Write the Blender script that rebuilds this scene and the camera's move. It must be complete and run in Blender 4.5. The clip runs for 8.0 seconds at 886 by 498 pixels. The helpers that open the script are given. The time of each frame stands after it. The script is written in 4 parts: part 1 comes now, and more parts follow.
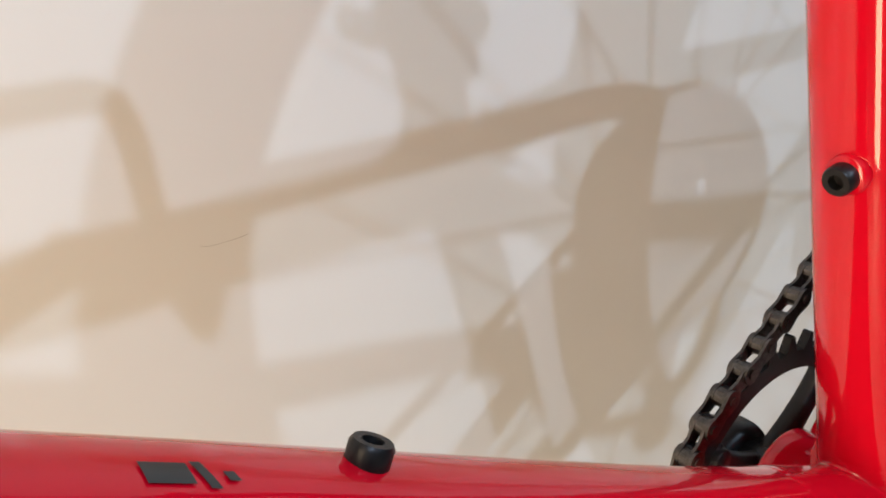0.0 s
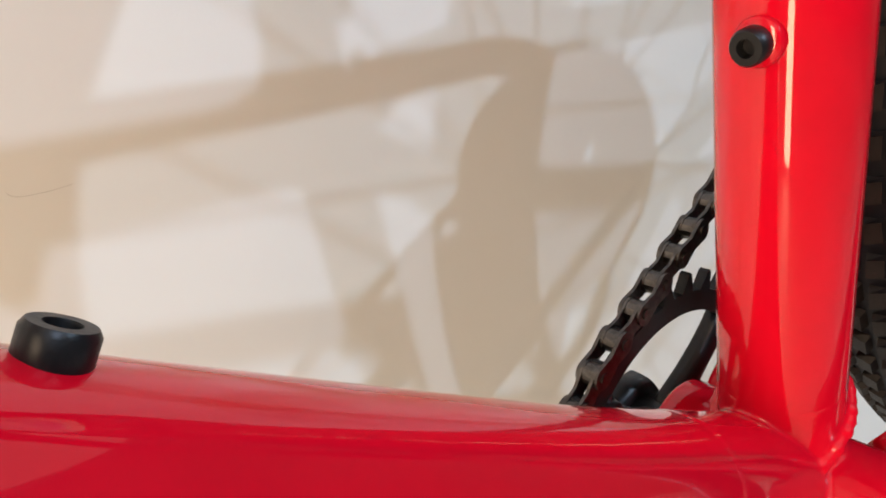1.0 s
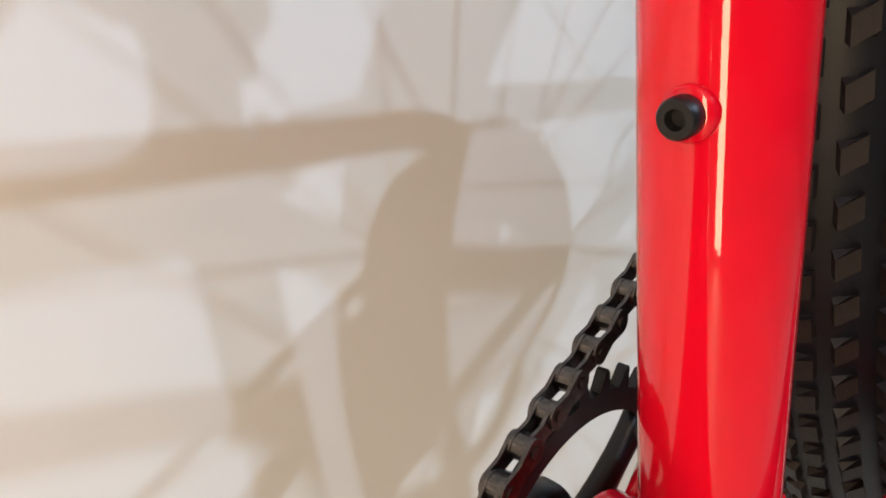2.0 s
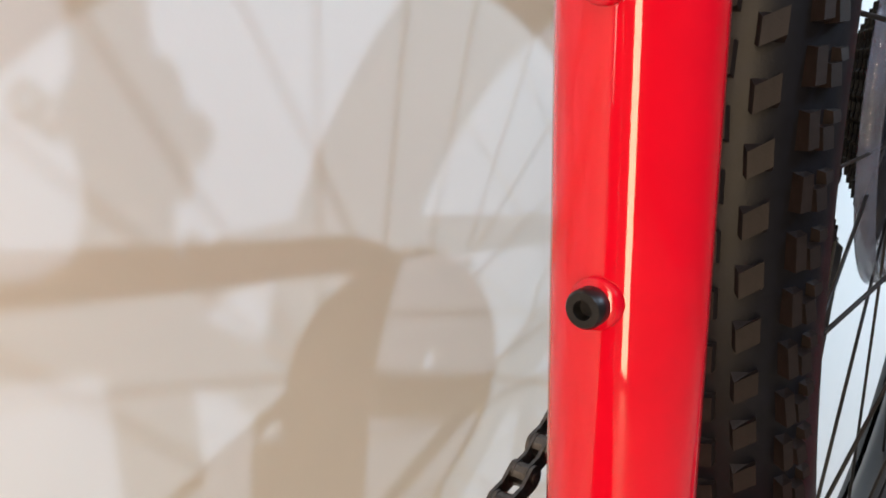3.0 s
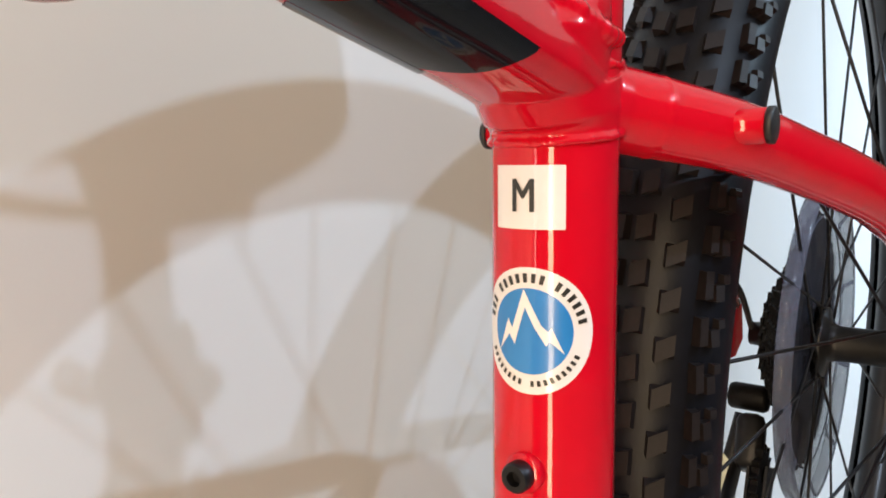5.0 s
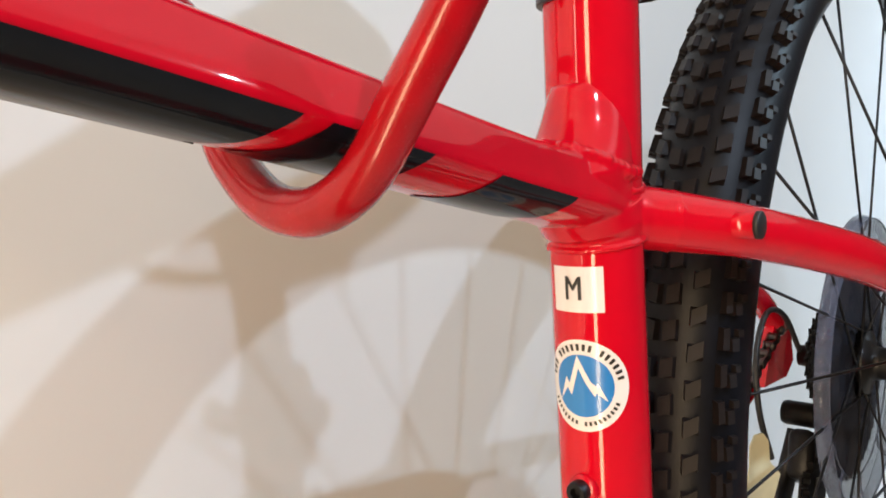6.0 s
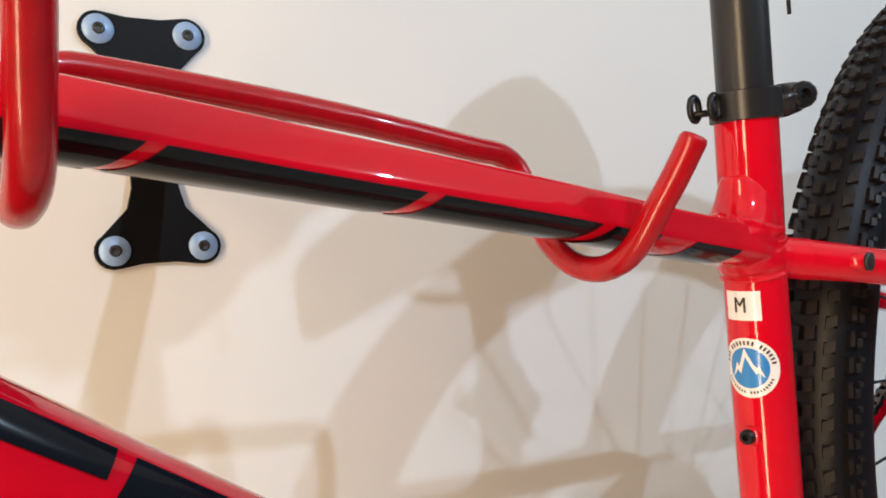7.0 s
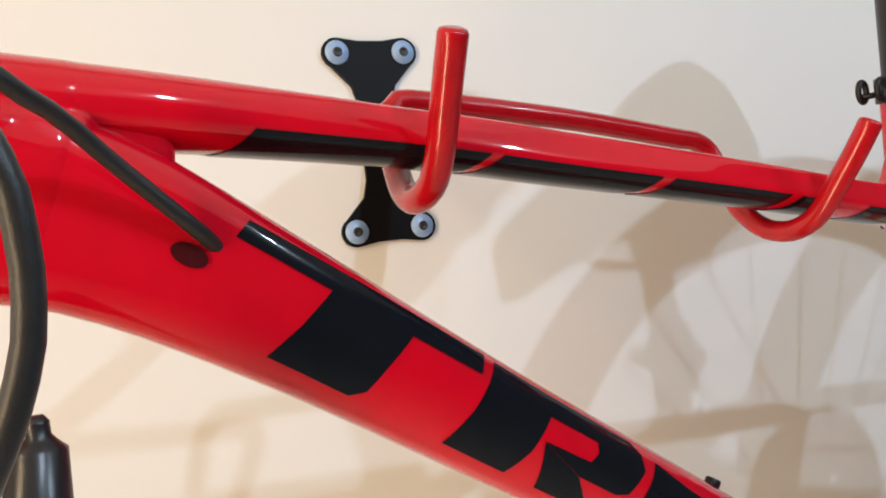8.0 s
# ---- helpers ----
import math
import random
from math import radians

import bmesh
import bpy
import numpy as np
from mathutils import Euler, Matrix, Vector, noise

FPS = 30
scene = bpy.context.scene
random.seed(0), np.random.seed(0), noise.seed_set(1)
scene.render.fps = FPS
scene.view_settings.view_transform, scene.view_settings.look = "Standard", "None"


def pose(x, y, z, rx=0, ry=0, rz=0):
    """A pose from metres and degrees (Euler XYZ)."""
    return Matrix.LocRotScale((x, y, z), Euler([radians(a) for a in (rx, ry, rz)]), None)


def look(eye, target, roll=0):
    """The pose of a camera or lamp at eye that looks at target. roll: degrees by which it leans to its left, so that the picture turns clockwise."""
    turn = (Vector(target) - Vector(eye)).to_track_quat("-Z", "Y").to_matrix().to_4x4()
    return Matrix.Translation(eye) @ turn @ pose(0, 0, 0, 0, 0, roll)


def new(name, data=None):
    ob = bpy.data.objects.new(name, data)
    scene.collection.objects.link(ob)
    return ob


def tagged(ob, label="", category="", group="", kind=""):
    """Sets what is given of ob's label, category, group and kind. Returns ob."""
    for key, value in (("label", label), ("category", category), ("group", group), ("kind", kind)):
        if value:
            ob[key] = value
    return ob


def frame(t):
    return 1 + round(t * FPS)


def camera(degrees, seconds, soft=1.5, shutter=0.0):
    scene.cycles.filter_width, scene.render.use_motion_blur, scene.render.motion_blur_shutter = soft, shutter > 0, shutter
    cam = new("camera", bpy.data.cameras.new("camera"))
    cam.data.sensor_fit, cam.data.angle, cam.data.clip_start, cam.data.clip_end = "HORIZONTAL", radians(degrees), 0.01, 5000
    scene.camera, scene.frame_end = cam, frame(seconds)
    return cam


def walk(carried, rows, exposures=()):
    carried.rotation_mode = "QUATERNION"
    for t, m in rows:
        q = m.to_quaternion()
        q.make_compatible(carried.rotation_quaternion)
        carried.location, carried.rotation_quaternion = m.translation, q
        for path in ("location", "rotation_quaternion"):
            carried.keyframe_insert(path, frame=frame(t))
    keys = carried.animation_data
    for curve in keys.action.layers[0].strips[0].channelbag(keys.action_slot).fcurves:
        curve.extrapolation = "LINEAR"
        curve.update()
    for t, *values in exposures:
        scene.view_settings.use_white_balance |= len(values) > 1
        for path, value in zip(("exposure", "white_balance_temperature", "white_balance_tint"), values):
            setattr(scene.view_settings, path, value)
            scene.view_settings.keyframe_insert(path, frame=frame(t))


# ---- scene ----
# ---- camera ----
cam = camera(60.94, 8.0, 1.8)
PATH = [
    (0.0, (0.0829, 0.0468, 1.4391), (0.4824, 0.8852, 1.0682), -13.03),
    (0.5, (0.0881, 0.0486, 1.4275), (0.5308, 0.8512, 1.0276), -11.83),
    (1.0, (0.1062, 0.0716, 1.3952), (0.6182, 0.8361, 1.0035), -10.11),
    (2.5, (0.1312, 0.0909, 1.3852), (0.8103, 0.7811, 1.1352), -3.42),
    (3.0, (0.1278, 0.0856, 1.4001), (0.8492, 0.7547, 1.2213), -0.91),
    (3.5, (0.1183, 0.0778, 1.4339), (0.8584, 0.7363, 1.2977), 0.03),
    (4.0, (0.1156, 0.0736, 1.4534), (0.8663, 0.7280, 1.3623), 0.45),
    (4.5, (0.1021, 0.0593, 1.4764), (0.8609, 0.7082, 1.4209), 0.28),
    (6.0, (0.0298, -0.0080, 1.5240), (0.7156, 0.7193, 1.4981), -3.01),
    (6.5, (-0.0371, -0.0570, 1.5394), (0.5904, 0.7215, 1.5279), -3.96),
    (7.0, (-0.1188, -0.1118, 1.5435), (0.4205, 0.7304, 1.5475), -4.53),
    (7.5, (-0.1975, -0.1481, 1.5455), (0.2581, 0.7420, 1.5536), -5.28),
    (8.0, (-0.2250, -0.1731, 1.5467), (0.1758, 0.7430, 1.5356), -6.44),
]
walk(cam, [(t, look(eye, target, roll)) for t, eye, target, roll in PATH], [(0.0, -0.46, 6450, 12), (1.0, -0.29, 6450, 12), (2.5, -0.28, 6400, 12), (3.0, -0.26, 6400, 12), (3.5, -0.31, 6400, 12), (4.5, -0.40, 6400, 12), (6.5, -0.39, 6650, 12), (7.5, -0.51, 6650, 12), (8.0, -0.50, 6650, 12)])

# ---- light: shop spotlights above and in front of the wall, added unseen fill lamps ----
world = bpy.data.worlds.new("room_air")
scene.world = world
world.use_nodes = True
world.node_tree.nodes["Background"].inputs[0].default_value = (1.0, 0.93, 0.85, 1)
world.node_tree.nodes["Background"].inputs[1].default_value = 0.05


def lamp(name, at, aim, watts, colour, size, spread=160):
    data = bpy.data.lights.new(name, "AREA")
    data.shape, data.size, data.energy, data.color = "DISK", size, watts, colour
    data.spread = radians(spread)
    ob = new(name, data)
    ob.matrix_world = look(at, aim)
    return ob


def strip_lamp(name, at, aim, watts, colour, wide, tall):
    """A rectangular area lamp, wide by tall metres."""
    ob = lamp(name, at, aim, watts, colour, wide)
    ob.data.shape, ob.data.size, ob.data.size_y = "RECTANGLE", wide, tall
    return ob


lamp("spotlight_main", (0.155, -0.78, 2.25), (0.25, 0.42, 1.30), 6.3, (0.60, 0.78, 1.0), 0.026)
lamp("spotlight_right", (1.80, -1.54, 2.73), (0.9, 0.45, 1.4), 27, (0.58, 0.81, 1.0), 0.050)
# added unseen lamp that brightens the wall beyond the wheel
lamp("wall_fill_end", (2.45, -0.75, 2.75), (2.0, 0.46, 1.20), 8.5, (0.60, 0.82, 1.0), 0.06, 60)
# unseen strips on the left stand in for tall light reflected in the tubes
strip_lamp("left_strip_warm", (-1.80, -0.86, 1.55), (-0.2, 0.4, 1.40), 65, (1.0, 0.76, 0.475), 0.36, 3.0)
strip_lamp("left_strip_far", (-3.2, 0.20, 1.35), (0.2, 0.2, 1.3), 12, (1.0, 0.90, 0.74), 0.22, 2.2)
# added overhead area lamp, unseen: soft fill for the whole room
fill_lamp = strip_lamp("ceiling_fill", (0.2, -1.80, 3.18), (0.2, -1.80, 0), 44, (1.0, 0.92, 0.85), 6.6, 4.0)
fill_lamp.data.spread = radians(180)

# ---- materials ----


def material(name, base, rough=0.5, metal=0.0, vary=0.08, scale=40.0, bump=0.0, bump_scale=400.0, coat=0.0, alpha=1.0, spec=0.5, sheen=None):
    m = bpy.data.materials.new(name)
    m.use_nodes = True
    nt = m.node_tree
    p = nt.nodes["Principled BSDF"]
    tc = nt.nodes.new("ShaderNodeTexCoord")
    big = nt.nodes.new("ShaderNodeTexNoise")
    big.inputs["Scale"].default_value, big.inputs["Detail"].default_value = scale, 6
    fine = nt.nodes.new("ShaderNodeTexNoise")
    fine.inputs["Scale"].default_value, fine.inputs["Detail"].default_value = bump_scale, 3
    for n in (big, fine):
        nt.links.new(tc.outputs["Object"], n.inputs["Vector"])
    ramp = nt.nodes.new("ShaderNodeValToRGB")
    ramp.color_ramp.elements[0].position, ramp.color_ramp.elements[1].position = 0.3, 0.75
    ramp.color_ramp.elements[0].color = tuple(c * (1 - vary) for c in base) + (1,)
    ramp.color_ramp.elements[1].color = tuple(min(1, c * (1 + vary)) for c in base) + (1,)
    nt.links.new(big.outputs["Fac"], ramp.inputs["Fac"])
    nt.links.new(ramp.outputs["Color"], p.inputs["Base Color"])
    rr = nt.nodes.new("ShaderNodeMapRange")
    rr.inputs["To Min"].default_value, rr.inputs["To Max"].default_value = rough * 0.85, min(1, rough * 1.15)
    nt.links.new(fine.outputs["Fac"], rr.inputs["Value"])
    nt.links.new(rr.outputs["Result"], p.inputs["Roughness"])
    p.inputs["Metallic"].default_value = metal
    p.inputs["Specular IOR Level"].default_value = spec
    p.inputs["Coat Weight"].default_value = coat
    p.inputs["Coat Roughness"].default_value = 0.035
    p.inputs["Alpha"].default_value = alpha
    if bump:
        b = nt.nodes.new("ShaderNodeBump")
        b.inputs["Strength"].default_value, b.inputs["Distance"].default_value = bump, 0.001
        nt.links.new(fine.outputs["Fac"], b.inputs["Height"])
        nt.links.new(b.outputs["Normal"], p.inputs["Normal"])
    return m


PAINT = material("gloss_red_paint", (0.60, 0.0025, 0.016), 0.24, 0.0, 0.05, 60, 0.010, 900, 1.0, spec=0.02)
HOOK_RED = material("red_powder_coat", (0.40, 0.003, 0.009), 0.26, 0.0, 0.12, 120, 0.10, 1600, 0.5, spec=0.25)
DECAL = material("black_vinyl_decal", (0.006, 0.008, 0.012), 0.16, 0.0, 0.1, 50, 0.0, 700, 0.3, spec=0.05)
BLACK = material("black_anodised_metal", (0.018, 0.018, 0.02), 0.38, 0.6, 0.15, 200, 0.05, 1500)
SATIN = material("satin_black_alloy", (0.013, 0.013, 0.015), 0.30, 0.0, 0.10, 200, 0.03, 1500)
# darker, bluer than the tread: shade between knobs and blue sheen put in
RUBBER = material("tyre_rubber", (0.0036, 0.0040, 0.0070), 0.44, 0.0, 0.3, 160, 0.07, 1400, spec=0.22)
KNOB = material("tread_rubber", (0.0120, 0.0090, 0.0092), 0.48, 0.0, 0.35, 220, 0.08, 1500, spec=0.22)
STEEL = material("dark_steel", (0.22, 0.20, 0.18), 0.35, 1.0, 0.3, 300, 0.1, 1500)
SPROCKET = material("dark_sprocket_steel", (0.006, 0.0055, 0.0055), 0.40, 0.0, 0.4, 300, 0.1, 1500, spec=0.12)
CHAIN_M = material("oiled_chain_steel", (0.11, 0.10, 0.095), 0.36, 1.0, 0.4, 400, 0.1, 1800)
# zinc tinted blue for the main spotlight's reflection
SILVER = material("zinc_blue_reflection", (0.28, 0.42, 0.66), 0.36, 0.2, 0.08, 300, 0.08, 1500)
PLATE = material("black_powder_plate", (0.004, 0.004, 0.005), 0.45, 0.0, 0.2, 300, 0.25, 1800, spec=0.15)
WHITE = material("white_sticker", (0.83, 0.81, 0.83), 0.3, 0.0, 0.02, 100, 0.0, 900, 0.6)
BLUE = material("blue_print", (0.02, 0.22, 0.62), 0.3, 0.0, 0.05, 100, 0.0, 900, 0.6)
INK = material("black_print", (0.02, 0.02, 0.02), 0.35, 0.0, 0.1, 100, 0.0, 900, 0.3)
CREAM = material("cream_paper", (0.72, 0.70, 0.48), 0.7, 0.0, 0.06, 90, 0.1, 900)
CLEAR = material("clear_plastic", (0.035, 0.037, 0.050), 0.10, 0.0, 0.05, 60, 0.0, 900, 0.0, 0.46, spec=0.08)
RIM_CLEAR = material("clear_plastic_edge", (0.10, 0.12, 0.19), 0.10, 0.0, 0.05, 60, 0.0, 900, 0.15, 0.50, spec=0.25)
HOUSING = material("black_cable_housing", (0.016, 0.016, 0.017), 0.42, 0.0, 0.2, 300, 0.1, 1500)
WALL = material("white_wall_paint", (0.75, 0.745, 0.735), 0.65, 0.0, 0.015, 3.0, 0.035, 420)
# tones of the unseen room sides: dark against reflections, pale floor for bounce
SHOP = material("unseen_wall_dark", (0.16, 0.14, 0.125), 0.7, 0.0, 0.12, 3.0, 0.10, 400)
CEIL = material("ceiling_paint", (0.45, 0.44, 0.42), 0.8, 0.0, 0.02, 4, 0.1, 300)
FLOOR_M = material("unseen_floor_pale", (0.56, 0.53, 0.49), 0.45, 0.0, 0.15, 5, 0.1, 200)
# frame red darkened for the shade inside the port
PORT = material("shaded_port", (0.05, 0.001, 0.003), 0.3, 0.0, 0.2, 100, 0.0, 900)
FOAM = material("saddle_cover", (0.02, 0.02, 0.02), 0.6, 0.0, 0.2, 100, 0.3, 900)

# ---- mesh helpers ----


def part(name, bm, mat, parent=None, label="", smooth=True):
    me = bpy.data.meshes.new(name)
    bmesh.ops.recalc_face_normals(bm, faces=bm.faces[:])
    bm.to_mesh(me)
    bm.free()
    me.materials.append(mat)
    if smooth:
        me.shade_smooth()
    ob = new(name, me)
    if parent:
        ob.parent = parent
    if label:
        ob["label"] = label
    return ob


def sharp(ob, degrees=35):
    """Flat where faces meet at more than this angle."""
    bm = bmesh.new()
    bm.from_mesh(ob.data)
    for e in bm.edges:
        if len(e.link_faces) == 2 and e.calc_face_angle(0) > radians(degrees):
            e.smooth = False
    bm.to_mesh(ob.data)
    bm.free()
    return ob


def spline(points, n):
    """n + 1 places along a smooth line through the points, evenly spaced."""
    P = [Vector(p) for p in points]
    P = [P[0] * 2 - P[1]] + P + [P[-1] * 2 - P[-2]]
    fine = []
    for i in range(1, len(P) - 2):
        for k in range(12):
            t = k / 12
            a, b, c, d = P[i - 1], P[i], P[i + 1], P[i + 2]
            fine.append(0.5 * (2 * b + (c - a) * t + (2 * a - 5 * b + 4 * c - d) * t * t + (3 * b - a - 3 * c + d) * t ** 3))
    fine.append(P[-2])
    run = [0.0]
    for a, b in zip(fine, fine[1:]):
        run.append(run[-1] + (b - a).length)
    out, j = [], 0
    for i in range(n + 1):
        s = run[-1] * i / n
        while j < len(run) - 2 and run[j + 1] < s:
            j += 1
        out.append(fine[j].lerp(fine[j + 1], (s - run[j]) / max(1e-9, run[j + 1] - run[j])))
    return out


def ring_dirs(path, i, side):
    t = (path[min(i + 1, len(path) - 1)] - path[max(i - 1, 0)]).normalized()
    s = (side - t * side.dot(t)).normalized()
    return t, s, s.cross(t)


def lobe(angle, power):
    if callable(power):
        return power(angle)
    c, s = math.cos(angle), math.sin(angle)
    return math.copysign(abs(c) ** (2 / power), c), math.copysign(abs(s) ** (2 / power), s)


def frames_along(path, side):
    """Side and up directions at each place; with side None they are carried along the line without twisting."""
    n = len(path)
    if side is not None:
        return [ring_dirs(path, i, Vector(side))[1:] for i in range(n)]
    out = []
    t = (path[1] - path[0]).normalized()
    s = t.orthogonal().normalized()
    for i in range(n):
        t = (path[min(i + 1, n - 1)] - path[max(i - 1, 0)]).normalized()
        s = (s - t * s.dot(t)).normalized()
        out.append((s, s.cross(t)))
    return out


def sweep(path, a, b=None, seg=28, power=2.0, side=(0, -1, 0), cap=True, bm=None):
    """A tube along path: half-width a across (towards side), half-height b, squareness power; numbers or one for each place."""
    path = [Vector(p) for p in path]
    n = len(path)
    b = a if b is None else b
    A, B, P = [v if isinstance(v, (list, tuple)) else [v] * n for v in (a, b, power)]
    bm = bm or bmesh.new()
    dirs = frames_along(path, side)
    rings = []
    for i, p in enumerate(path):
        s, u = dirs[i]
        row = []
        for k in range(seg):
            c, h = lobe(2 * math.pi * k / seg, P[i])
            row.append(bm.verts.new(p + s * c * A[i] + u * h * B[i]))
        rings.append(row)
    for r0, r1 in zip(rings, rings[1:]):
        for k in range(seg):
            bm.faces.new((r0[k], r0[(k + 1) % seg], r1[(k + 1) % seg], r1[k]))
    if cap:
        bm.faces.new(rings[0])
        bm.faces.new(list(reversed(rings[-1])))
    return bm


def loft(rows, seg=56, bm=None):
    """Level ellipses stacked: rows of (centre x, height, half-width in y, half-length in x)."""
    bm = bm or bmesh.new()
    rings = [[bm.verts.new((cx + rx * math.cos(2 * math.pi * k / seg), ry * math.sin(2 * math.pi * k / seg), z)) for k in range(seg)] for cx, z, ry, rx in rows]
    for r0, r1 in zip(rings, rings[1:]):
        for k in range(seg):
            bm.faces.new((r0[k], r0[(k + 1) % seg], r1[(k + 1) % seg], r1[k]))
    bm.faces.new(rings[0])
    bm.faces.new(list(reversed(rings[-1])))
    return bm


def rod(path, r, seg=16, rounded=True, side=None, bm=None):
    """A round rod with softly rounded ends."""
    path = [Vector(p) for p in path]
    R = [r] * len(path)
    if rounded:
        d0, d1 = (path[0] - path[1]).normalized(), (path[-1] - path[-2]).normalized()
        path = [path[0] + d0 * r * 0.35, path[0] + d0 * r * 0.25] + path + [path[-1] + d1 * r * 0.25, path[-1] + d1 * r * 0.35]
        R = [r * 0.6, r * 0.88] + R + [r * 0.88, r * 0.6]
    return sweep(path, R, R, seg, 2.0, side, True, bm)


def turned(profile, axis_at=(0, 0, 0), seg=48, closed=False, bm=None):
    """A body of revolution about y: profile of (radius, y)."""
    bm = bm or bmesh.new()
    o = Vector(axis_at)
    rows = []
    for k in range(seg):
        w = 2 * math.pi * k / seg
        rows.append([bm.verts.new(o + Vector((r * math.cos(w), y, r * math.sin(w)))) for r, y in profile])
    m = len(profile)
    for k in range(seg):
        r0, r1 = rows[k], rows[(k + 1) % seg]
        for j in range(m if closed else m - 1):
            bm.faces.new((r0[j], r0[(j + 1) % m], r1[(j + 1) % m], r1[j]))
    return bm


def turned_z(profile, seg=32, bm=None):
    """A body of revolution about z: profile of (radius, z), closed at both ends where the radius is nought."""
    bm = bm or bmesh.new()
    rows = [[bm.verts.new((r * math.cos(2 * math.pi * k / seg), r * math.sin(2 * math.pi * k / seg), z)) for r, z in profile] for k in range(seg)]
    for k in range(seg):
        for j in range(len(profile) - 1):
            bm.faces.new((rows[k][j], rows[k][j + 1], rows[(k + 1) % seg][j + 1], rows[(k + 1) % seg][j]))
    bmesh.ops.remove_doubles(bm, verts=bm.verts[:], dist=1e-7)
    return bm


def box(size, bevel=0.0, bm=None, m=None):
    fresh = bm or bmesh.new()
    made = bmesh.ops.create_cube(fresh, size=1.0, matrix=(m or Matrix()) @ Matrix.Diagonal((*size, 1)))
    if bevel:
        edges = list({e for v in made["verts"] for e in v.link_edges})
        bmesh.ops.bevel(fresh, geom=edges, offset=bevel, segments=2, affect="EDGES", profile=0.5)
    return fresh


def slab(outline, z0, z1, bm=None, m=None):
    """A flat plate: outline of (x, y) between heights z0 and z1."""
    bm = bm or bmesh.new()
    m = m or Matrix()
    lo = [bm.verts.new(m @ Vector((x, y, z0))) for x, y in outline]
    hi = [bm.verts.new(m @ Vector((x, y, z1))) for x, y in outline]
    bm.faces.new(hi)
    bm.faces.new(list(reversed(lo)))
    n = len(outline)
    for k in range(n):
        bm.faces.new((lo[k], lo[(k + 1) % n], hi[(k + 1) % n], hi[k]))
    return bm


def patch(path, a, b, power, u0, u1, f0, f1, slant=0.0, lift=0.0004, nu=None, nf=14, side=(0, -1, 0)):
    """A decal on a swept tube: from u0 to u1 metres along it, from angle f0 to f1 round it (0 faces outwards, 90 up)."""
    path = [Vector(p) for p in path]
    run = [0.0]
    for p, q in zip(path, path[1:]):
        run.append(run[-1] + (q - p).length)
    nu = nu or max(4, int((u1 - u0) / 0.008))
    bm = bmesh.new()
    grid = []
    for iu in range(nu + 1):
        row = []
        for jf in range(nf + 1):
            f = f0 + (f1 - f0) * jf / nf
            s = min(max(u0 + (u1 - u0) * iu / nu + slant * (f - (f0 + f1) / 2) / 60, 0), run[-1])
            i = max(j for j in range(len(run) - 1) if run[j] <= s + 1e-9)
            t = (s - run[i]) / (run[i + 1] - run[i])
            p = path[i].lerp(path[i + 1], t)
            _, s0, n0 = ring_dirs(path, i, Vector(side))
            _, s1, n1 = ring_dirs(path, i + 1, Vector(side))
            sd, up = s0.lerp(s1, t).normalized(), n0.lerp(n1, t).normalized()
            A = a[i] + (a[i + 1] - a[i]) * t if isinstance(a, (list, tuple)) else a
            B = b[i] + (b[i + 1] - b[i]) * t if isinstance(b, (list, tuple)) else b
            c, h = lobe(radians(f), power[i] if isinstance(power, list) else power)
            if isinstance(power, list):
                c1, h1 = lobe(radians(f), power[i + 1])
                c, h = c + (c1 - c) * t, h + (h1 - h) * t
            row.append(bm.verts.new(p + sd * c * (A + lift) + up * h * (B + lift)))
        grid.append(row)
    for r0, r1 in zip(grid, grid[1:]):
        for j in range(nf):
            bm.faces.new((r0[j], r0[j + 1], r1[j + 1], r1[j]))
    return bm


def fused(name, bm, mat, parent, voxel, rounds):
    """Overlapping solids grown into one skin with soft fillets."""
    me = bpy.data.meshes.new(name)
    bmesh.ops.recalc_face_normals(bm, faces=bm.faces[:])
    bm.to_mesh(me)
    bm.free()
    raw = new(name, me)
    grow = raw.modifiers.new("grow", "REMESH")
    grow.mode, grow.voxel_size = "VOXEL", voxel
    soft = raw.modifiers.new("soften", "SMOOTH")
    soft.factor, soft.iterations = 0.5, rounds
    bpy.context.view_layer.update()
    skin = bpy.data.meshes.new_from_object(raw.evaluated_get(bpy.context.evaluated_depsgraph_get()))
    bpy.data.objects.remove(raw)
    made = bmesh.new()
    made.from_mesh(skin)
    return part(name, made, mat, parent)


def group_of(name, at, label, category):
    ob = tagged(new(name), label, category)
    ob.matrix_world = at
    return ob


# ---- the room ----
WALL_Y = 0.470


def plain(name, size, at, mat):
    ob = part(name, box(size), mat, smooth=False)
    ob.location = at
    return tagged(ob, kind="structure")


tagged(plain("wall_back", (7.2, 0.12, 3.2), (0.2, WALL_Y + 0.06, 1.6), WALL), "smooth white painted shop wall behind the bicycle", "wall")
# unseen walls, floor and ceiling close the room; tones steer reflections and bounce
tagged(plain("wall_front", (7.2, 0.12, 3.2), (0.2, -4.06, 1.6), SHOP), "unseen plain wall closing the room, dark for dim reflections", "wall")
tagged(plain("wall_left", (0.12, 4.47, 3.2), (-3.46, -1.765, 1.6), SHOP), "unseen plain wall closing the room, dark for dim reflections", "wall")
tagged(plain("wall_right", (0.12, 4.47, 3.2), (3.86, -1.765, 1.6), SHOP), "unseen plain wall closing the room, dark for dim reflections", "wall")
tagged(plain("floor", (7.44, 4.71, 0.1), (0.2, -1.765, -0.05), FLOOR_M), "unseen floor, pale grey to bounce light upwards", "floor")
tagged(plain("ceiling", (7.44, 4.71, 0.1), (0.2, -1.765, 3.25), CEIL), "unseen plain ceiling closing the room", "ceiling")

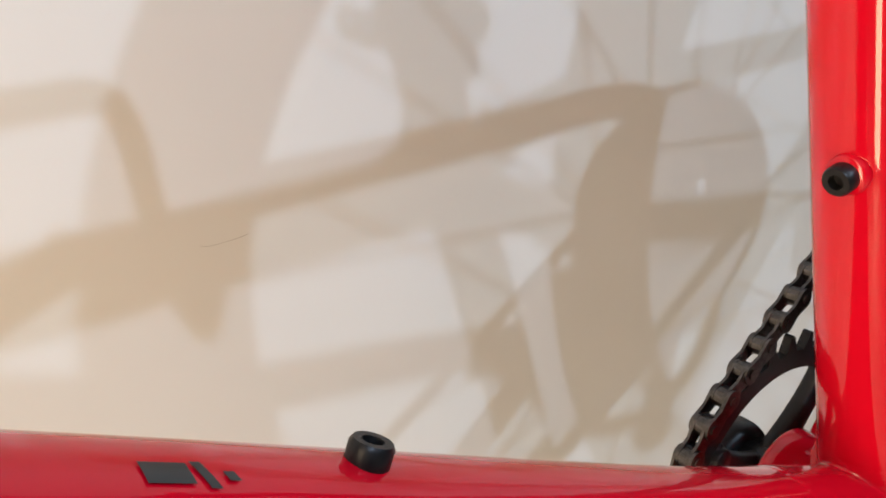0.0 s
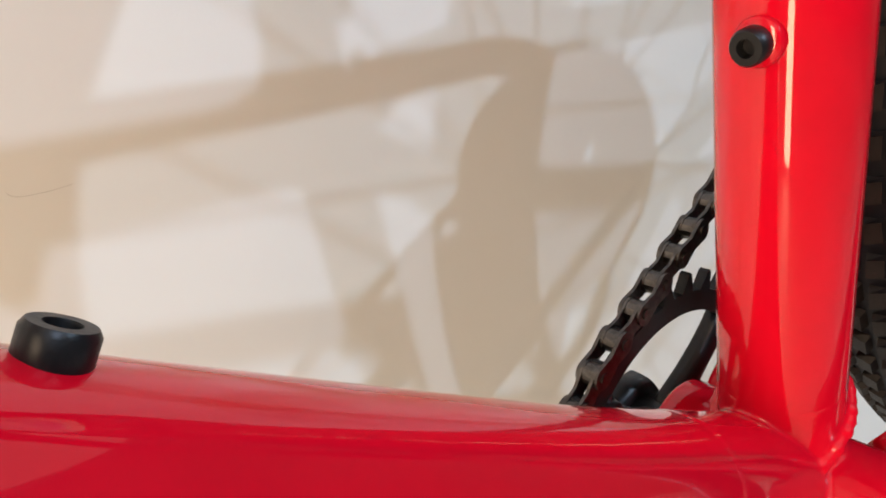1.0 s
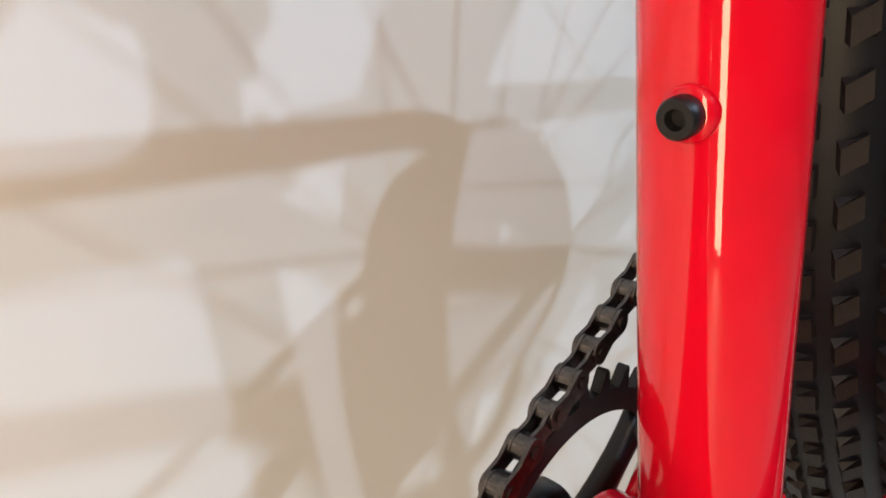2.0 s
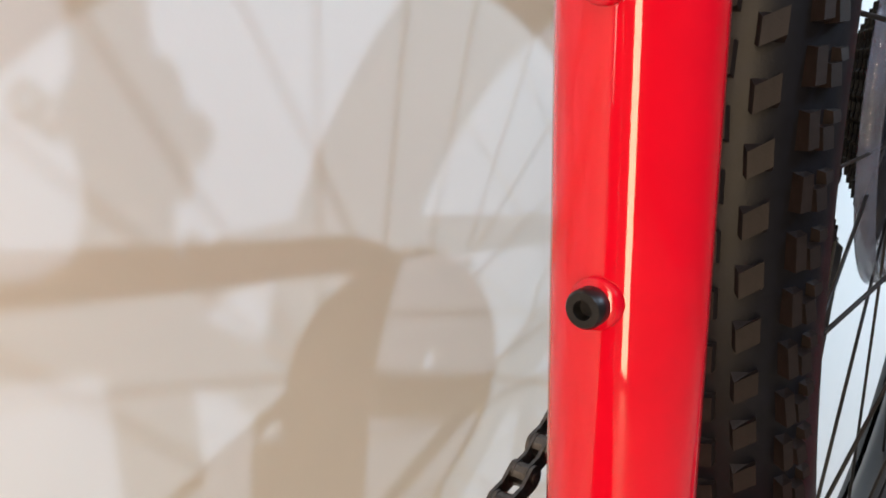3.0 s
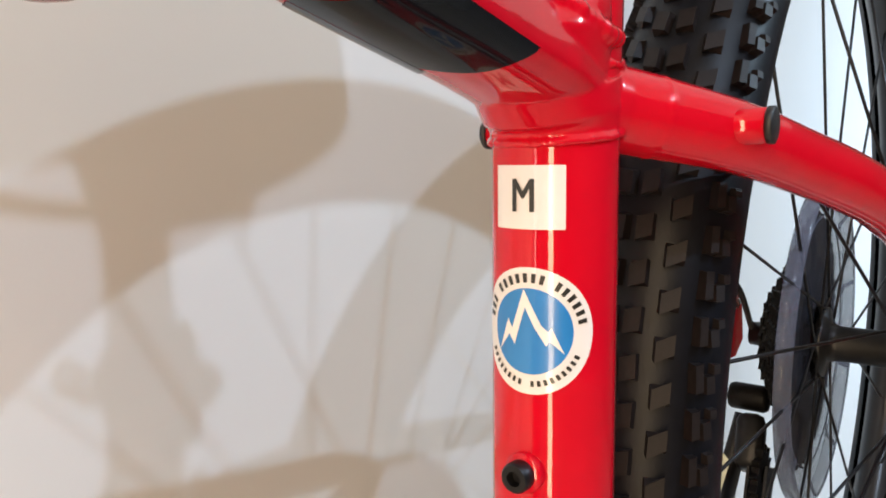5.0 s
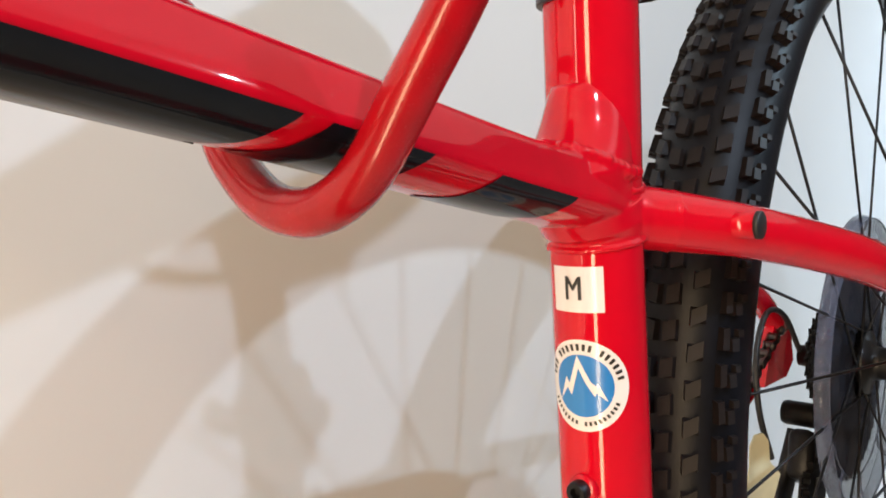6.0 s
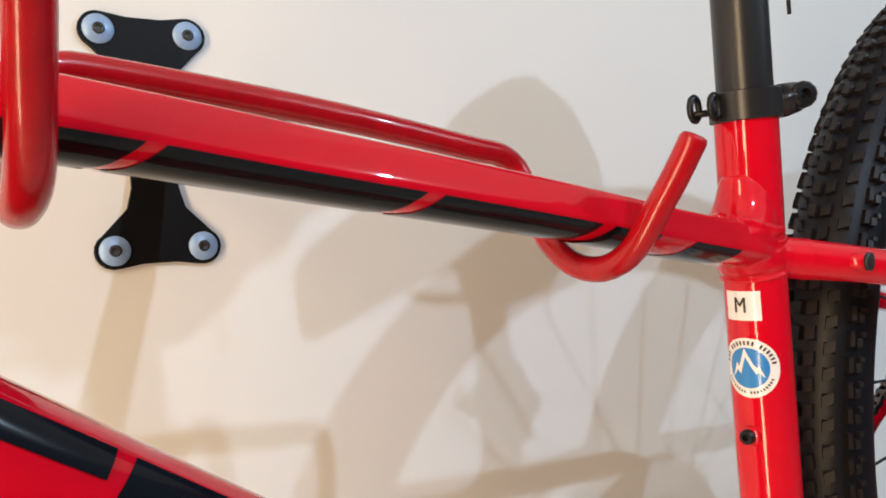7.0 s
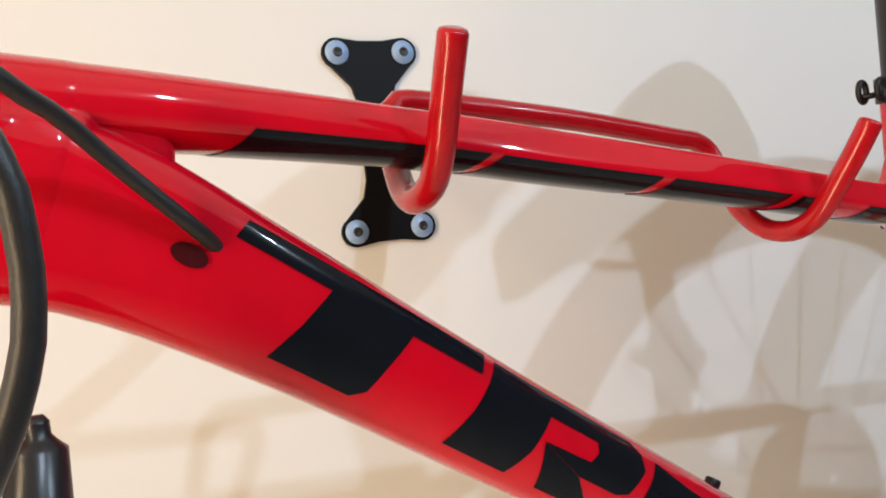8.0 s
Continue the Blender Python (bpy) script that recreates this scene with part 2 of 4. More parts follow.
# ---- the bicycle: local x to the rear, y to the wall, z along the seat tube ----
BIKE = pose(0.2736, 0.1645, 1.4214, 2.5, -3.69, 4.59)
bike = group_of("mountain_bike", BIKE, "glossy red hardtail mountain bike hung by its top tube", "bicycle")

SEAT_R = 0.0176
BB = Vector((0.0, 0, -0.2075))
HUB = Vector((0.3955, 0, -0.0440))
HEAD_TOP, HEAD_LOW = Vector((-0.585, 0, 0.278)), Vector((-0.598, 0, 0.146))

# seat tube
st_path = [(0.000, 0, -0.20), (0.000, 0, -0.15), (0.0, 0, -0.05), (0.0, 0, 0.05), (0.0, 0, 0.09), (0.001, 0, 0.12), (0.002, 0, 0.15), (0.003, 0, 0.1845)]
seat_tube = part("seat_tube", sweep(st_path, SEAT_R, seg=64), PAINT, bike)
sharp(seat_tube, 50)

# top tube: flat upper faces meeting a rounded belly along a soft ridge
TT_FACES = [(90, 0.97), (16, 0.94), (164, 0.94), (-42, 0.98), (222, 0.98), (-80, 0.93), (260, 0.93)]


def tt_section(angle):
    total = sum(max(0.0, math.cos(angle - radians(w)) / d) ** 11 for w, d in TT_FACES)
    r = total ** (-1 / 11)
    return r * math.cos(angle), r * math.sin(angle)


def tt_blend(share):
    """Round by the head tube (share 0), flat-sided further back (share 1)."""
    def section(angle):
        c, h = tt_section(angle)
        c0, h0 = lobe(angle, 2.1)
        low = 1.0 if math.sin(angle) < -0.5 else share
        return c0 + (c - c0) * low, h0 + (h - h0) * low
    return section


tt_path = spline([(-0.585, 0, 0.231), (-0.52, 0, 0.2212), (-0.45, 0, 0.2095), (-0.36, 0, 0.1918), (-0.285, 0, 0.1747), (-0.178, 0, 0.1507), (-0.064, 0, 0.1238), (-0.004, 0, 0.1105)], 40)
tt_a = [0.0215 - 0.0045 * min(1, i / 14) for i in range(41)]
tt_b = [0.0180 - 0.0049 * min(1, i / 14) for i in range(41)]
tt_p = [tt_blend(min(1.0, max(0.0, (i - 9) / 10))) for i in range(41)]
top_tube = part("top_tube", sweep(tt_path, tt_a, tt_b, 96, tt_p), PAINT, bike)

# down tube
dt_path = spline([(-0.600, 0, 0.200), (-0.55, 0, 0.196), (-0.50, 0, 0.1790), (-0.443, 0, 0.1390), (-0.335, 0, 0.0528), (-0.207, 0, -0.0478), (-0.10, 0, -0.1322), (0.0, 0, -0.2065)], 48)
dt_a = [0.0205 + 0.005 * math.exp(-((i - 8) / 11) ** 2) for i in range(49)]
dt_p = [2.15 + 1.9 * min(1, max(0, (20 - i) / 12)) for i in range(49)]
dt_b = [0.0280 + 0.006 * math.exp(-((i - 3) / 6) ** 2) - 0.0062 * min(1, max(0, i - 8) / 32) for i in range(49)]
down_tube = part("down_tube", sweep(dt_path, dt_a, dt_b, 64, dt_p), PAINT, bike)

# head tube, gusset
part("head_tube", sweep([HEAD_TOP, HEAD_TOP.lerp(HEAD_LOW, 0.2), HEAD_TOP.lerp(HEAD_LOW, 0.8), HEAD_LOW], [0.025, 0.023, 0.026, 0.029], seg=40, side=(0, -1, 0)), PAINT, bike)

# seat stays, chain stays, dropouts
TOE = 0.060      # the rear triangle stands a little out of the front tubes' plane
DISH = 0.026     # and the hub with it
REAR = pose(0, -DISH, 0)
STAY = [(0.012, 0.010, 0.1035), (0.045, 0.0328, 0.0955), (0.074, 0.0424, 0.0883), (0.103, 0.0528, 0.0797), (0.137, 0.0584, 0.0692), (0.27, 0.066, 0.026), (0.392, 0.069, -0.028)]
for sgn in (-1, 1):
    stay = spline([(x, y * sgn - TOE * x, z) for x, y, z in (STAY if sgn < 0 else STAY[:5] + [(0.27, 0.0715, 0.0345), (0.335, 0.080, 0.0155), (0.386, 0.0835, -0.020)])], 30)
    seat_stay = part("seat_stay", sweep(stay, [0.0110 - 0.0022 * i / 30 for i in range(31)], [0.0110 - 0.0022 * i / 30 for i in range(31)], 24), PAINT, bike)
    tip = 0.0476 if sgn < 0 else 0.0436
    part("rack_boss", sweep([(0.0380, 0.024 * sgn, 0.0972), (0.0365, 0.036 * sgn, 0.0978), (0.0350, (tip + 0.0004) * sgn, 0.0982)], [0.0058, 0.0052, 0.0050], seg=24, side=(0, 0, 1)), PAINT, seat_stay)
    part("plug", sweep([(0.0349, (tip + d) * sgn, 0.0982) for d in (0.0, 0.0002, 0.0018, 0.0021)], [0.0049, 0.0053, 0.0053, 0.0047], seg=24, side=(0, 0, 1)), HOUSING, seat_stay, "black rubber plug")
    drop = 0.0 if sgn < 0 else -0.010
    reach = [(0.27, 0.062, -0.102), (0.391, 0.068, -0.051)] if sgn < 0 else [(0.27, 0.079, -0.112), (0.34, 0.080, -0.080), (0.372, 0.072, -0.058)]
    lower = spline([(x, y * sgn - (TOE * x if sgn < 0 else 0.0), z) for x, y, z in [(0.02, 0.026, -0.204), (0.06, 0.036, -0.196 + drop * 0.3), (0.14, 0.052, -0.158 + drop)] + reach], 24)
    part("chain_stay", sweep(lower, [0.011 - 0.003 * i / 24 for i in range(25)], [0.015 - 0.006 * i / 24 for i in range(25)], 24), PAINT, bike)
    tri = [(0.295, 0.052), (0.330, 0.050), (0.400, 0.014), (0.406, -0.012), (0.388, -0.022), (0.325, -0.016), (0.316, 0.012)] if sgn < 0 else [(0.362, 0.030), (0.400, 0.016), (0.406, -0.012), (0.388, -0.022), (0.335, -0.018), (0.350, 0.010)]
    part("dropout", slab(tri, -0.004, 0.004, None, Matrix.Translation((0.006, -0.096 if sgn < 0 else 0.060, -0.041)) @ pose(0, 0, 0, 90, 0, 0)), PAINT, bike, smooth=False)

def beads(bm, points, r, n):
    """A row of overlapping weld drops along a line."""
    for k, p in enumerate(spline(points, n)):
        at = p + Vector((random.uniform(-1, 1), random.uniform(-1, 1), random.uniform(-1, 1))) * r * 0.12
        bmesh.ops.create_icosphere(bm, subdivisions=2, radius=r * random.uniform(0.92, 1.06), matrix=Matrix.Translation(at))


# the seat cluster: top tube, gusset, stays and seat tube grown together with their welds
cluster = bmesh.new()
sweep([(0, 0, 0.088), (0, 0, 0.092), (0, 0, 0.12), (0.002, 0, 0.150), (0.0022, 0, 0.156)], [SEAT_R - 0.0012] * 5, seg=56, bm=cluster)
tail = spline([(-0.066, 0, 0.1243), (-0.045, 0, 0.1196), (-0.02, 0, 0.1143), (0.004, 0, 0.1086)], 14)
tail_grow = [-0.0012, -0.0004, 0.0000] + [0.0002 + 0.0040 * max(0, (k - 4) / 10) ** 1.4 for k in range(3, 15)]
sweep(tail, [0.0170 + g - 0.0022 * max(0, k - 9) ** 1.3 / 4 for k, g in enumerate(tail_grow)], [0.0131 + g * 0.8 for g in tail_grow], 96, tt_section, bm=cluster)
hood = []
for k in range(25):
    f = k / 24
    flare = 0.0115 * f ** 2.1
    bulge = 0.0015 * min(1.0, f / 0.22) ** 0.7
    hood.append((-0.0024 - flare * 0.9, 0.1525 - 0.031 * f, SEAT_R * (0.66 + 0.42 * f ** 0.55), SEAT_R - 0.0024 + bulge + flare * 0.9))
hood.append((-0.008, 0.112, SEAT_R, SEAT_R + 0.006))
loft([(-0.0024, 0.1535, SEAT_R - 0.0030, SEAT_R - 0.0040)] + hood, 56, cluster)
sweep([(0, 0, 0.0930), (0, 0, 0.0960), (0, 0, 0.0995), (-0.001, 0, 0.103), (-0.003, 0, 0.110)], [SEAT_R + g for g in (-0.0012, 0.0002, 0.0009, 0.0016, 0.0012)], [SEAT_R + g for g in (-0.0012, 0.0004, 0.0014, 0.0042, 0.0085)], 56, bm=cluster)
for sgn in (-1, 1):
    stub = spline([(0.006, 0.008 * sgn, 0.1045)] + [(x, y * sgn - TOE * x, z) for x, y, z in STAY[:3]], 12)
    sweep(stub, [0.0124, 0.0123, 0.0122, 0.0120, 0.0117, 0.0114, 0.0111, 0.0109, 0.0107, 0.0105, 0.0102, 0.0098, 0.0090], seg=36, bm=cluster)
    root, way = stub[3], (stub[5] - stub[2]).normalized()
    one = way.orthogonal().normalized()
    two = way.cross(one)
    beads(cluster, [root + (one * math.cos(w) + two * math.sin(w)) * 0.0113 for w in [2 * math.pi * k / 20 for k in range(21)]], 0.0012, 40)
    beads(cluster, [(0.0010, 0.0172 * sgn, 0.1205), (-0.008, 0.0178 * sgn, 0.1215), (-0.020, 0.0152 * sgn, 0.1260), (-0.0292, 0.0090 * sgn, 0.1300), (-0.0318, 0.0, 0.1315)], 0.0029, 13)
beads(cluster, [((SEAT_R + 0.0004) * math.cos(w), (SEAT_R + 0.0004) * math.sin(w), 0.1170 + 0.003 * math.cos(2 * w)) for w in [radians(-95 + 19 * k) for k in range(11)]], 0.0012, 30)
beads(cluster, [((SEAT_R + 0.0004) * math.cos(w), (SEAT_R + 0.0004) * math.sin(w), 0.0955 + 0.002 * math.cos(w)) for w in [2 * math.pi * k / 32 for k in range(33)]], 0.0013, 60)
fused("seat_joint", cluster, PAINT, bike, 0.0006, 7)

# the foot of the seat tube grown onto the shell and the down tube
foot = bmesh.new()
sweep([(0, 0, -0.196), (0, 0, -0.176), (0, 0, -0.163), (0, 0, -0.154)], [SEAT_R + 0.0006, SEAT_R + 0.0004, SEAT_R + 0.0001, SEAT_R - 0.0012], seg=56, bm=foot)
dt_n = len(dt_path) - 1
dt_low = [k for k in range(dt_n - 6, dt_n + 1)]
sweep([dt_path[k] for k in dt_low], [dt_a[k] + (0.0002 if k > dt_n - 6 else -0.0012) for k in dt_low], [dt_b[k] + (0.0002 if k > dt_n - 6 else -0.0012) for k in dt_low], 64, 2.15, bm=foot)
turned([(0.0, -0.0372), (0.0214, -0.0372), (0.0228, -0.0360), (0.0228, 0.0360), (0.0214, 0.0372), (0.0, 0.0372)], BB, 48, False, foot)
bmesh.ops.remove_doubles(foot, verts=foot.verts[:], dist=1e-7)
beads(foot, [((SEAT_R + 0.0008) * math.cos(w), (SEAT_R + 0.0008) * math.sin(w), -0.1765 + 0.012 * math.cos(w)) for w in [2 * math.pi * k / 32 for k in range(33)]], 0.0024, 42)
fused("bracket_joint", foot, PAINT, bike, 0.0007, 5)

# the head joint: both tubes, the web between them and the head tube grown together
WEB_X = -0.4655
head = bmesh.new()
k_t = [k for k in range(len(tt_path)) if tt_path[k].x < -0.462]
sweep([tt_path[k] for k in k_t], [tt_a[k] + (0.0003 if k < k_t[-1] - 1 else -0.0012) for k in k_t], [tt_b[k] + (0.0003 if k < k_t[-1] - 1 else -0.0012) for k in k_t], 96, [tt_p[k] for k in k_t], bm=head)
k_d = [k for k in range(len(dt_path)) if dt_path[k].x < -0.484]
sweep([dt_path[k] for k in k_d], [dt_a[k] + (0.0003 if k < k_d[-1] else -0.0014) for k in k_d], [dt_b[k] + (0.0003 if k < k_d[-1] else -0.0014) for k in k_d], 64, [dt_p[k] for k in k_d], bm=head)
sweep([HEAD_TOP, HEAD_TOP.lerp(HEAD_LOW, 0.2), HEAD_TOP.lerp(HEAD_LOW, 0.8), HEAD_LOW], [0.0255, 0.0236, 0.0266, 0.0295], seg=48, bm=head)
sweep([(WEB_X - 0.10, 0, 0.209), (WEB_X - 0.05, 0, 0.2045), (WEB_X - 0.02, 0, 0.1995), (WEB_X - 0.004, 0, 0.1965), (WEB_X, 0, 0.196)], [0.0212, 0.0190, 0.0165, 0.0140, 0.0100], [0.024, 0.022, 0.020, 0.018, 0.016], 32, 2.6, bm=head)
for sgn in (-1, 1):
    beads(head, [(-0.590, 0.0225 * sgn, 0.2190), (-0.560, 0.0222 * sgn, 0.2170), (-0.530, 0.0212 * sgn, 0.2140), (-0.495, 0.0190 * sgn, 0.2080)], 0.0042, 22)
fused("head_joint", head, PAINT, bike, 0.0011, 18)


def bottle_bolt(at, out, proud, parent, stand=0.0020):
    """A socket-head bolt on a raised boss; out: the way it faces."""
    turn = Vector(out).to_track_quat("Z", "Y").to_matrix().to_4x4()
    m = Matrix.Translation(at) @ turn
    boss = part("boss", turned_z([(0.0, -0.004), (0.0057, -0.004), (0.0057, stand - 0.0008), (0.0052, stand), (0.0, stand)], 28), PAINT, parent)
    boss.matrix_local = m
    h = proud
    bolt = part("bolt", turned_z([(0.0, stand - 0.0002), (0.0040, stand - 0.0002), (0.0042, stand + 0.0004), (0.0042, h - 0.0008), (0.0037, h), (0.0021, h), (0.0020, h - 0.0003), (0.0020, h - 0.0030), (0.0, h - 0.0032)], 28), BLACK, parent, "black socket-head bolt")
    bolt.matrix_local = m
    return sharp(bolt)


bottle_bolt((-SEAT_R, -0.001, 0.0045), (-1, 0.0, 0.02), 0.0064, seat_tube)
bottle_bolt((-SEAT_R, -0.001, -0.0595), (-1, 0.0, 0.02), 0.0064, seat_tube)
dtn = Vector((0.612, 0, 0.791))
for seat_at in ((-0.1696, 0, -0.0535), (-0.2203, 0, -0.0125)):
    bottle_bolt(seat_at, dtn, 0.0082, down_tube, 0.0032)

# decals: flat outlines of (metres along the tube, metres up its side), laid on its near and far faces


def tube_decal(path, a, b, power, start, outline, mat, parent, lift=0.0004, near=True, label=""):
    run = [0.0]
    for p, q in zip(path, path[1:]):
        run.append(run[-1] + (q - p).length)
    bm = bmesh.new()
    bm.faces.new([bm.verts.new((u, v, 0)) for u, v in outline])
    us, vs = [u for u, v in outline], [v for u, v in outline]
    for lo, hi, no, step in ((min(us), max(us), (1, 0, 0), 0.006), (min(vs), max(vs), (0, 1, 0), 0.0016)):
        k = lo + step
        while k < hi - 1e-5:
            bmesh.ops.bisect_plane(bm, geom=bm.verts[:] + bm.edges[:] + bm.faces[:], plane_co=(k * no[0], k * no[1], 0), plane_no=no)
            k += step
    bmesh.ops.triangulate(bm, faces=bm.faces[:])
    for vert in bm.verts:
        u, v = min(max(vert.co.x + start, 0), run[-1] - 1e-6), vert.co.y
        i = max(j for j in range(len(run) - 1) if run[j] <= u)
        t = (u - run[i]) / (run[i + 1] - run[i])
        _, s0, n0 = ring_dirs(path, i, Vector((0, -1, 0)))
        _, s1, n1 = ring_dirs(path, i + 1, Vector((0, -1, 0)))
        A, B = a[i] + (a[i + 1] - a[i]) * t, b[i] + (b[i + 1] - b[i]) * t
        h = max(-0.999, min(0.999, v / B))
        pw = power[i] + (power[i + 1] - power[i]) * t
        c = (1 - abs(h) ** pw) ** (1 / pw) * (1 if near else -1)
        vert.co = path[i].lerp(path[i + 1], t) + s0.lerp(s1, t) * c * (A + lift) + n0.lerp(n1, t) * h * (B + lift)
    return part("decal", bm, mat, parent, label)


def along(path, x):
    """Metres along a tube's line to the place at x."""
    run = 0.0
    for p, q in zip(path, path[1:]):
        if p.x <= x <= q.x:
            return run + (q - p).length * (x - p.x) / (q.x - p.x)
        run += (q - p).length
    return run


for lo, hi, lean in ((-104, -16, 0.011), (196, 255, -0.011)):
    for x0, x1 in ((-0.445, -0.3450), (-0.3392, -0.2480), (-0.2402, -0.1540), (-0.1460, -0.1130), (-0.0855, -0.0455)):
        part("decal", patch(tt_path, tt_a, tt_b, tt_p, along(tt_path, x0), along(tt_path, x1), lo, hi, lean), DECAL, top_tube, "black vinyl decal")


BLOCKS = [
    [(-0.0165, 0.0240), (0.1036, 0.0240), (0.1033, 0.0155), (0.0642, 0.0150), (0.0560, -0.0140), (0.0500, -0.0186), (0.0124, -0.0188), (0.0190, -0.0020), (0.0237, 0.0150), (-0.0185, 0.0160)],
    [(0.1100, 0.0238), (0.2040, 0.0225), (0.2120, 0.0190), (0.2150, 0.0120), (0.2080, -0.0020), (0.2000, -0.0050), (0.1750, -0.0050), (0.1480, 0.0025), (0.1780, 0.0035), (0.1815, 0.0090), (0.1800, 0.0140), (0.1477, 0.0140), (0.1430, -0.0050), (0.1366, -0.0186), (0.0997, -0.0189), (0.1060, 0.0000)],
    [(0.1482, 0.0020), (0.1745, -0.0052), (0.1900, -0.0186), (0.1560, -0.0186)],
    [(0.2230, 0.0190), (0.2500, 0.0150), (0.3000, 0.0110), (0.2990, 0.0060), (0.2560, 0.0060), (0.2500, -0.0040), (0.2450, -0.0180), (0.2110, -0.0180), (0.2180, 0.0000)],
    [(0.3070, 0.0105), (0.3500, 0.0100), (0.3400, -0.0170), (0.2980, -0.0170)],
]
for near in (True, False):
    for outline in BLOCKS:
        outline = [(u * 0.96, v * 0.93) for u, v in outline]
        tube_decal(dt_path, dt_a, dt_b, dt_p, along(dt_path, -0.448), outline, DECAL, down_tube, 0.0004, near, "large black vinyl decal block")
# a small dark mark with plain bars on the upper face
part("decal", patch(dt_path, dt_a, dt_b, 2.15, along(dt_path, -0.2125), along(dt_path, -0.2072), 70, 81, -0.005), INK, down_tube, "small dark rating mark")
for x0, x1, f0, f1 in ((-0.2062, -0.2049, 68, 82), (-0.2032, -0.2018, 72, 77)):
    part("print_bar", patch(dt_path, dt_a, dt_b, 2.15, along(dt_path, x0), along(dt_path, x1), f0, f1, -0.010), INK, down_tube)

# stickers on the seat tube
FACE = 187.0     # degrees: the way the stickers face


def on_seat(u, v, z0, lift):
    """A place on the seat tube: u metres round it to the viewer's right, v metres up."""
    w = radians(FACE) + u / SEAT_R
    return Vector(((SEAT_R + lift) * math.cos(w), (SEAT_R + lift) * math.sin(w), z0 + v))


def seat_patch(name, outline, z0, lift, mat, parent, cells=16, label=""):
    """A filled flat outline of (u, v), finely cut and bent round the seat tube."""
    bm = bmesh.new()
    vs = [bm.verts.new((u, v, 0)) for u, v in outline]
    bm.faces.new(vs)
    u0, u1 = min(u for u, v in outline), max(u for u, v in outline)
    for k in range(1, cells):
        bmesh.ops.bisect_plane(bm, geom=bm.verts[:] + bm.edges[:] + bm.faces[:], plane_co=(u0 + (u1 - u0) * k / cells, 0, 0), plane_no=(1, 0, 0))
    for v in bm.verts:
        v.co = on_seat(v.co.x, v.co.y, z0, lift)
    return part(name, bm, mat, parent, label)


def round_outline(r, n=48):
    return [(r * math.cos(2 * math.pi * k / n), r * math.sin(2 * math.pi * k / n)) for k in range(n)]


STICK_Z, LABEL_Z, SR = 0.0440, 0.0797, 0.0173
sticker = seat_patch("sticker", round_outline(SR), STICK_Z, 0.0003, WHITE, seat_tube, 24, "round white and blue shop sticker with a mountain zigzag")
seat_patch("blue_disc", round_outline(0.0117), STICK_Z, 0.0005, BLUE, seat_tube, 18)
zig = [(-0.0106, -0.0062), (-0.0070, 0.0030), (-0.0055, 0.0005), (-0.0016, 0.0112), (0.0036, 0.0020), (0.0058, 0.0002), (0.0066, 0.0014), (0.0104, -0.0056),
       (0.0060, -0.0022), (0.0052, -0.0036), (0.0018, 0.0010), (-0.0012, 0.0064), (-0.0046, -0.0038), (-0.0066, -0.0012)]
seat_patch("zigzag", [(u * 0.90, v * 1.02) for u, v in zig], STICK_Z, 0.0007, WHITE, seat_tube, 16)


def arc_bars(count, a0, a1, r0, r1, gaps):
    """Plain bars in an arc, in place of a name."""
    for k in range(count):
        if k in gaps:
            continue
        a = radians(a0 + (a1 - a0) * k / (count - 1))
        d = radians(abs(a1 - a0) / count * 0.27)
        seat_patch("print_bar", [(r * math.cos(w), r * math.sin(w)) for r, w in ((r0, a - d), (r1, a - d), (r1, a + d), (r0, a + d))], STICK_Z, 0.0005, INK, seat_tube, 2)


arc_bars(18, 168, 12, 0.0132, 0.0157, (3, 11))
arc_bars(18, 208, 332, 0.0135, 0.0151, (8,))
seat_patch("size_label", [(-0.0114, -0.0084), (0.0094, -0.0084), (0.0094, 0.0084), (-0.0114, 0.0084)], LABEL_Z, 0.0003, WHITE, seat_tube, 16, "white paper size label with a black letter M")
font = bpy.data.curves.new("letter", "FONT")
font.body, font.size, font.align_x, font.align_y = "M", 0.0127, "CENTER", "CENTER"
letter = new("letter", font)
cut = bpy.data.meshes.new_from_object(letter.evaluated_get(bpy.context.evaluated_depsgraph_get()))
bpy.data.objects.remove(letter)
bm = bmesh.new()
bm.from_mesh(cut)
bmesh.ops.triangulate(bm, faces=bm.faces[:])
for k in range(-8, 9):
    bmesh.ops.bisect_plane(bm, geom=bm.verts[:] + bm.edges[:] + bm.faces[:], plane_co=(k * 0.0008, 0, 0), plane_no=(1, 0, 0))
bold = bm.copy()
for shift, lift, mesh in ((-0.0021, 0.0005, bm), (-0.00165, 0.0006, bold)):
    for v in mesh.verts:
        v.co = on_seat(v.co.x * 0.74 + shift, v.co.y, LABEL_Z, lift)
    part("letter_m", mesh, INK, seat_tube)

# seatpost, clamp and saddle
part("seatpost", sweep([(0.003, 0, 0.150), (0.004, 0, 0.20), (0.005, 0, 0.255), (0.006, 0, 0.275)], [0.0156] * 4, seg=40), SATIN, bike)
clamp = part("seat_clamp", turned_z([(0.0158, 0.1825), (0.0194, 0.1825), (0.0199, 0.1830), (0.0199, 0.1988), (0.0194, 0.1993), (0.0164, 0.1993), (0.0160, 0.1988), (0.0158, 0.1988)], 48), SATIN, bike, "black alloy seat clamp")
sharp(clamp)
clamp.location = (0.003, 0, 0.0012)
lug_way = Vector((-0.62, -0.78, 0.0))
lug_at = Vector((0.0285, -0.0165, 0.1940))
lug_turn = lug_way.to_track_quat("Z", "Y").to_matrix().to_4x4()
